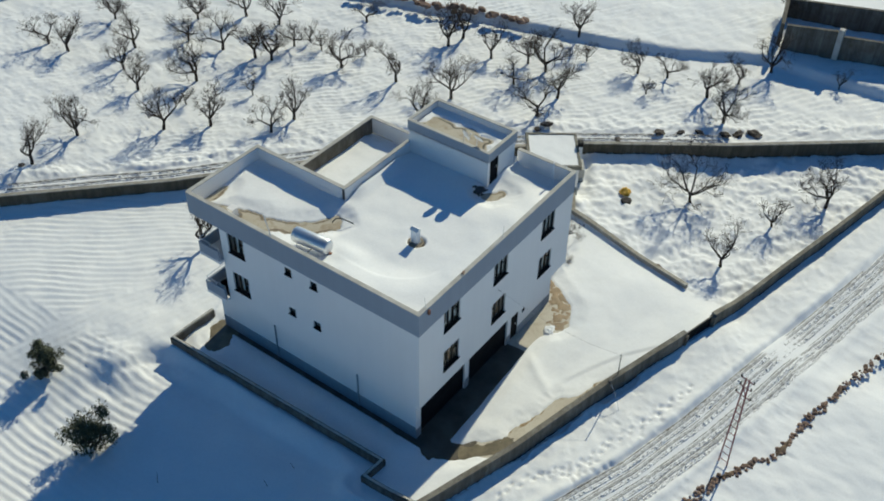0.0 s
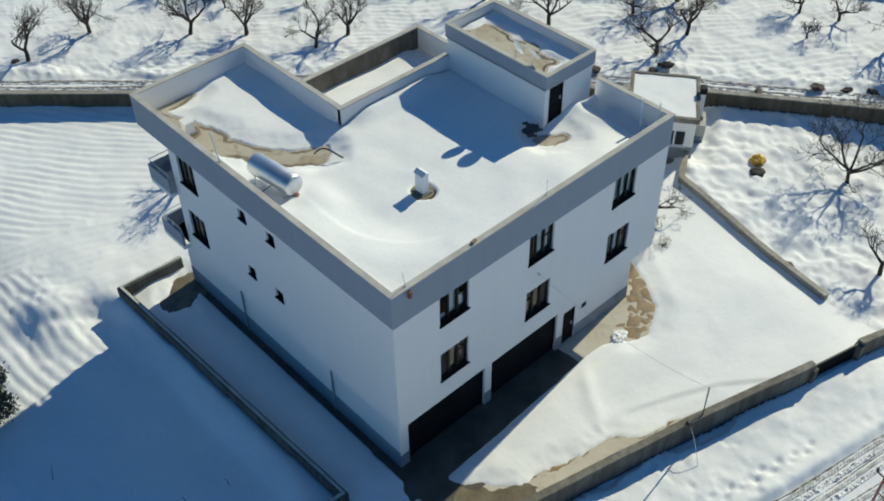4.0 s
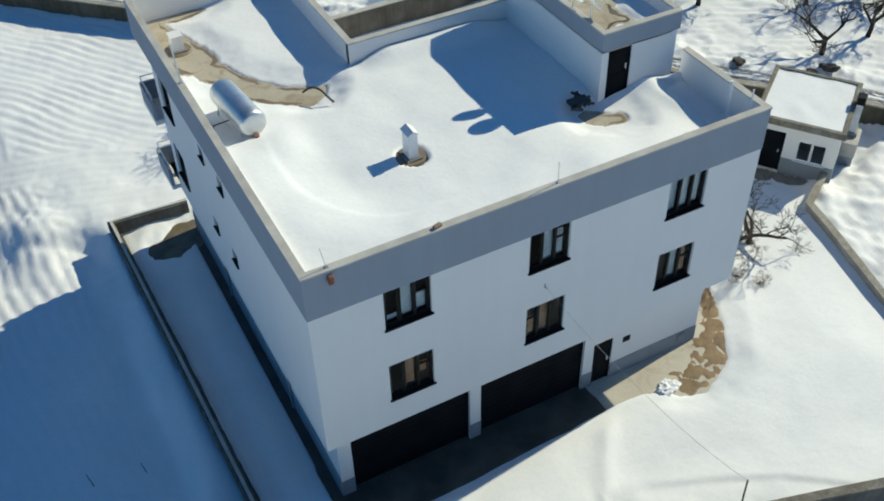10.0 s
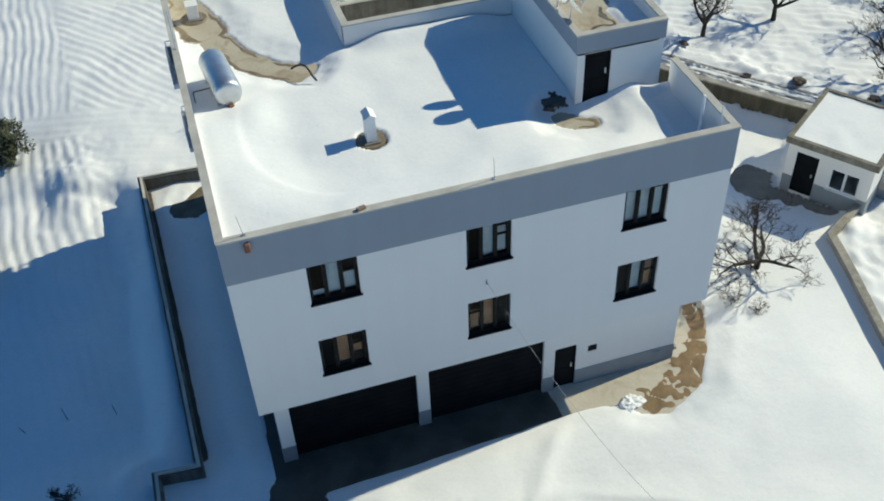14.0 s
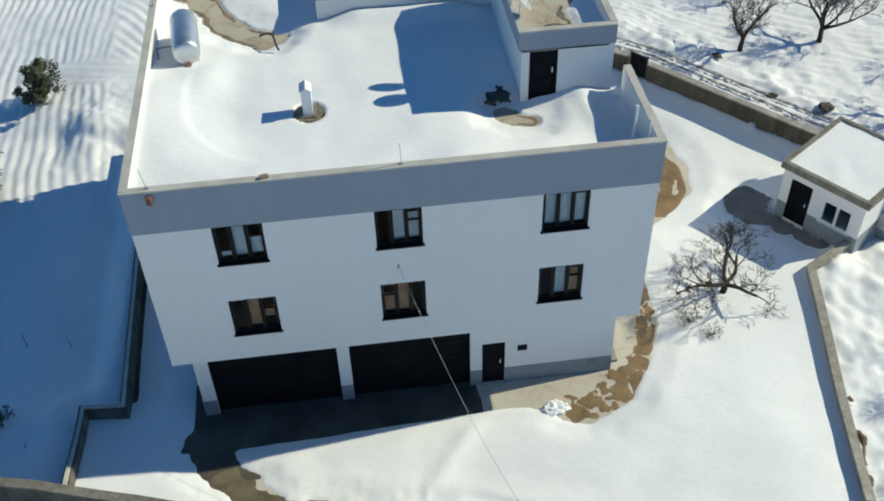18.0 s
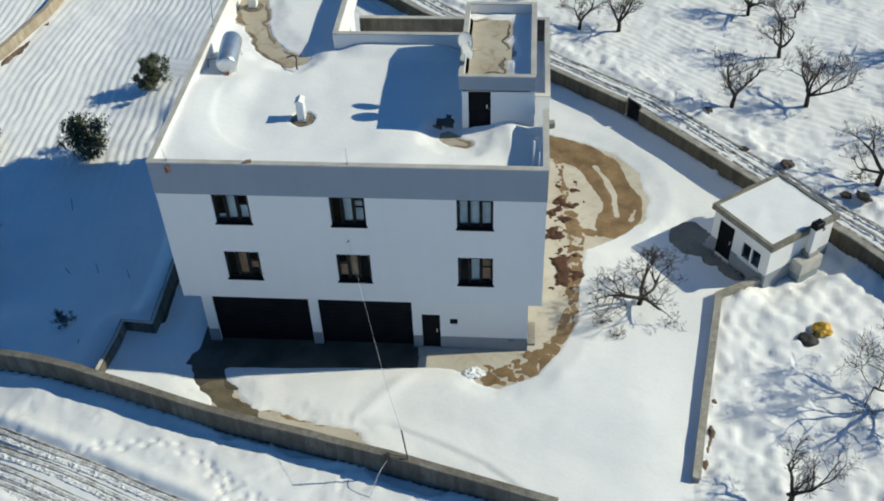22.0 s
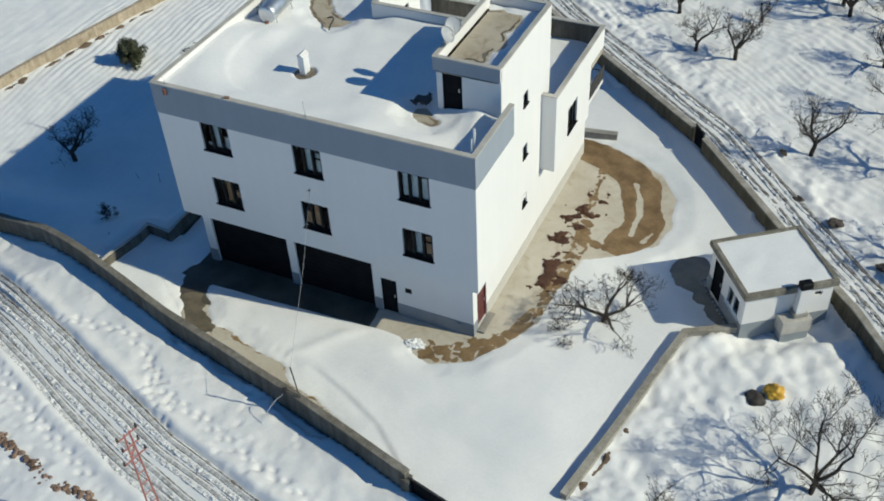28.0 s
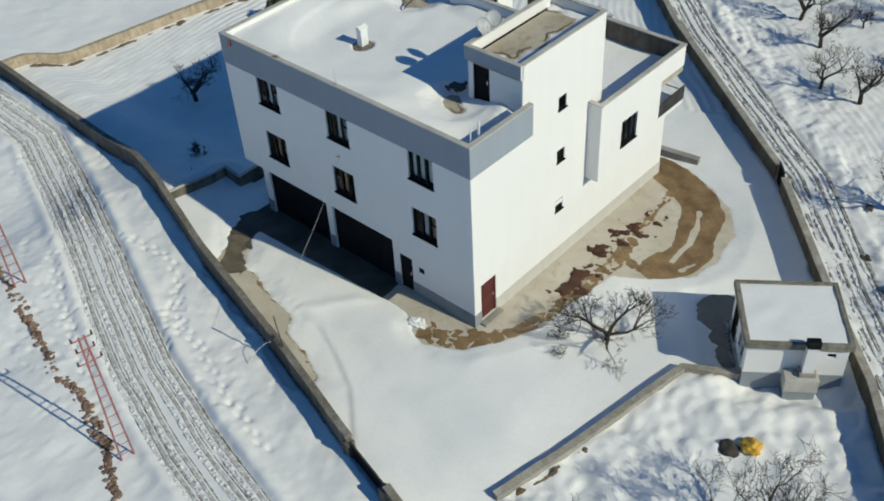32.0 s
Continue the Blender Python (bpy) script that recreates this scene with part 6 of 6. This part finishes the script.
LOW_SHRUB = bare_tree_mesh(417, 1.1, 2.2, 0.05, 6, 0.02, 0.5)
yard_tree = bare_tree_mesh(303, 2.7, 1.7, 0.5, 5, 0.125, 0.9)
place_tree(yard_tree, 19.3, 3.35, 0.15, 0.4, 1.0, "bare spreading tree beside melted yard edge", "tree").scale = (1.12, 1.12, 0.92)
for k, (x, y, s) in enumerate(((17.7, 2.3, 0.65), (18.3, 1.5, 0.5))):
    place_tree(LOW_SHRUB, x, y, 0.18, k * 1.7, s, "tangle of low leafless twigs in snow", "shrub", "yard shrubs")
BIG_CROWN = bare_tree_mesh(305, 3.3, 1.5, 0.7, 6, 0.10, 0.85)
for k, (x, y, s) in enumerate(((29.3, -2.1, 1.15), (24.2, -6.8, 0.95), (30.3, -7.9, 0.7), (35.0, -10.1, 1.1))):
    place_tree(BIG_CROWN if k == 0 else ORCHARD[(k + 2) % 6], x, y, at_ground(x, y), 1.3 * k, s, "bare garden tree behind a low wall", "tree", "garden trees")
place_tree(ORCHARD[1], -13.1, 5.9, at_ground(-13.1, 5.9), 2.0, 0.95, "bare young tree in the house's shadow", "tree").scale = (1.25, 1.25, 0.95)
place_tree(ORCHARD[3], 4.6, 21.9, at_ground(4.6, 21.9), 0.7, 1.25, "bare tree behind the house", "tree")
place_tree(bare_tree_mesh(411, 0.9, 1.2, 0.1, 6, 0.03, 0.8), -6.5, 1.35, at_ground(-6.5, 1.35), 0.0, 0.8, "low leafless shrub in shaded snow", "shrub")


def olive(seed, r):
    """A dense evergreen: trunk and a crown of small leaves in clumps."""
    rnd = random.Random(seed)
    trunk, _ = bare_tree_mesh(seed, r * 1.6, 1.0, 0.35, 4, 0.09, 0.4)
    clumps = [Vector((rnd.gauss(0, 0.42) * r, rnd.gauss(0, 0.42) * r, r * rnd.uniform(0.35, 1.75))) for _ in range(34)]
    verts, faces = [], []
    for c in clumps:
        cr = r * rnd.uniform(0.22, 0.42)
        for _ in range(150):
            d = Vector((rnd.gauss(0, 1), rnd.gauss(0, 1), rnd.gauss(0, 1))).normalized()
            p = c + d * cr * rnd.uniform(0.5, 1.05)
            u = Vector((rnd.gauss(0, 1), rnd.gauss(0, 1), rnd.gauss(0, 1))).normalized()
            v = d.cross(u).normalized()
            a, b = rnd.uniform(0.06, 0.12), rnd.uniform(0.025, 0.045)
            i = len(verts)
            verts += [p - u * a, p + v * b, p + u * a, p - v * b]
            faces.append((i, i + 1, i + 2, i + 3))
    me = bpy.data.meshes.new("crown")
    me.from_pydata([tuple(v) for v in verts], [], faces)
    me.materials.append(LEAF)
    return [trunk, me]


for k, (x, y, r) in enumerate(((-10.3, 15.3, 1.45), (-8.6, 21.7, 1.05), (-16.9, 16.2, 0.9))):
    place_tree(olive(500 + k, r), x, y, at_ground(x, y), k * 1.1, 1.0, "small dense evergreen olive tree in snow", "tree", "olive trees")

# ---- far enclosure ----
far = thing("enclosure", "distant roofless dark concrete enclosure with snow inside", "building", (54.0, -2.0, 0.7))
for a, b, top in (((53.0, 0.9), (54.6, -3.1), 3.1), ((54.7, -3.5), (57.6, -12.0), 2.7), ((57.6, -12.0), (63.4, -10.0), 2.7), ((58.6, 2.8), (63.4, -10.0), 2.7), ((53.3, 1.2), (58.6, 2.8), 3.0)):
    part("wall", band(bmesh.new(), [a, b], 0, 0.3, 0.3, top), CONCRETE, far)
part("post", box(bmesh.new(), 54.45, -3.5, 0.5, 54.95, -3.05, 3.35, 0.02), COPING, far, "pale concrete post beside a gap")

# ---- sticks in the west field ----
STICKS = [(-9.8, 10.6, 0.8), (-6.5, 5.4, 0.55), (-8.0, 5.5, 0.5), (-5.5, 0.0, 0.25), (-4.8, 5.0, 0.4)]
for k, (x, y, ln) in enumerate(STICKS):
    z = at_ground(x, y)
    bm = bmesh.new()
    tube(bm, (x, y, z - 0.1), (x + 0.18 * math.cos(k * 2.1), y + 0.18 * math.sin(k * 2.1), z + ln), 0.018, 5, 0.01)
    solid("stick", bm, BARK, "thin dark stick standing in shaded snow", "stick", group="sticks in the snow")
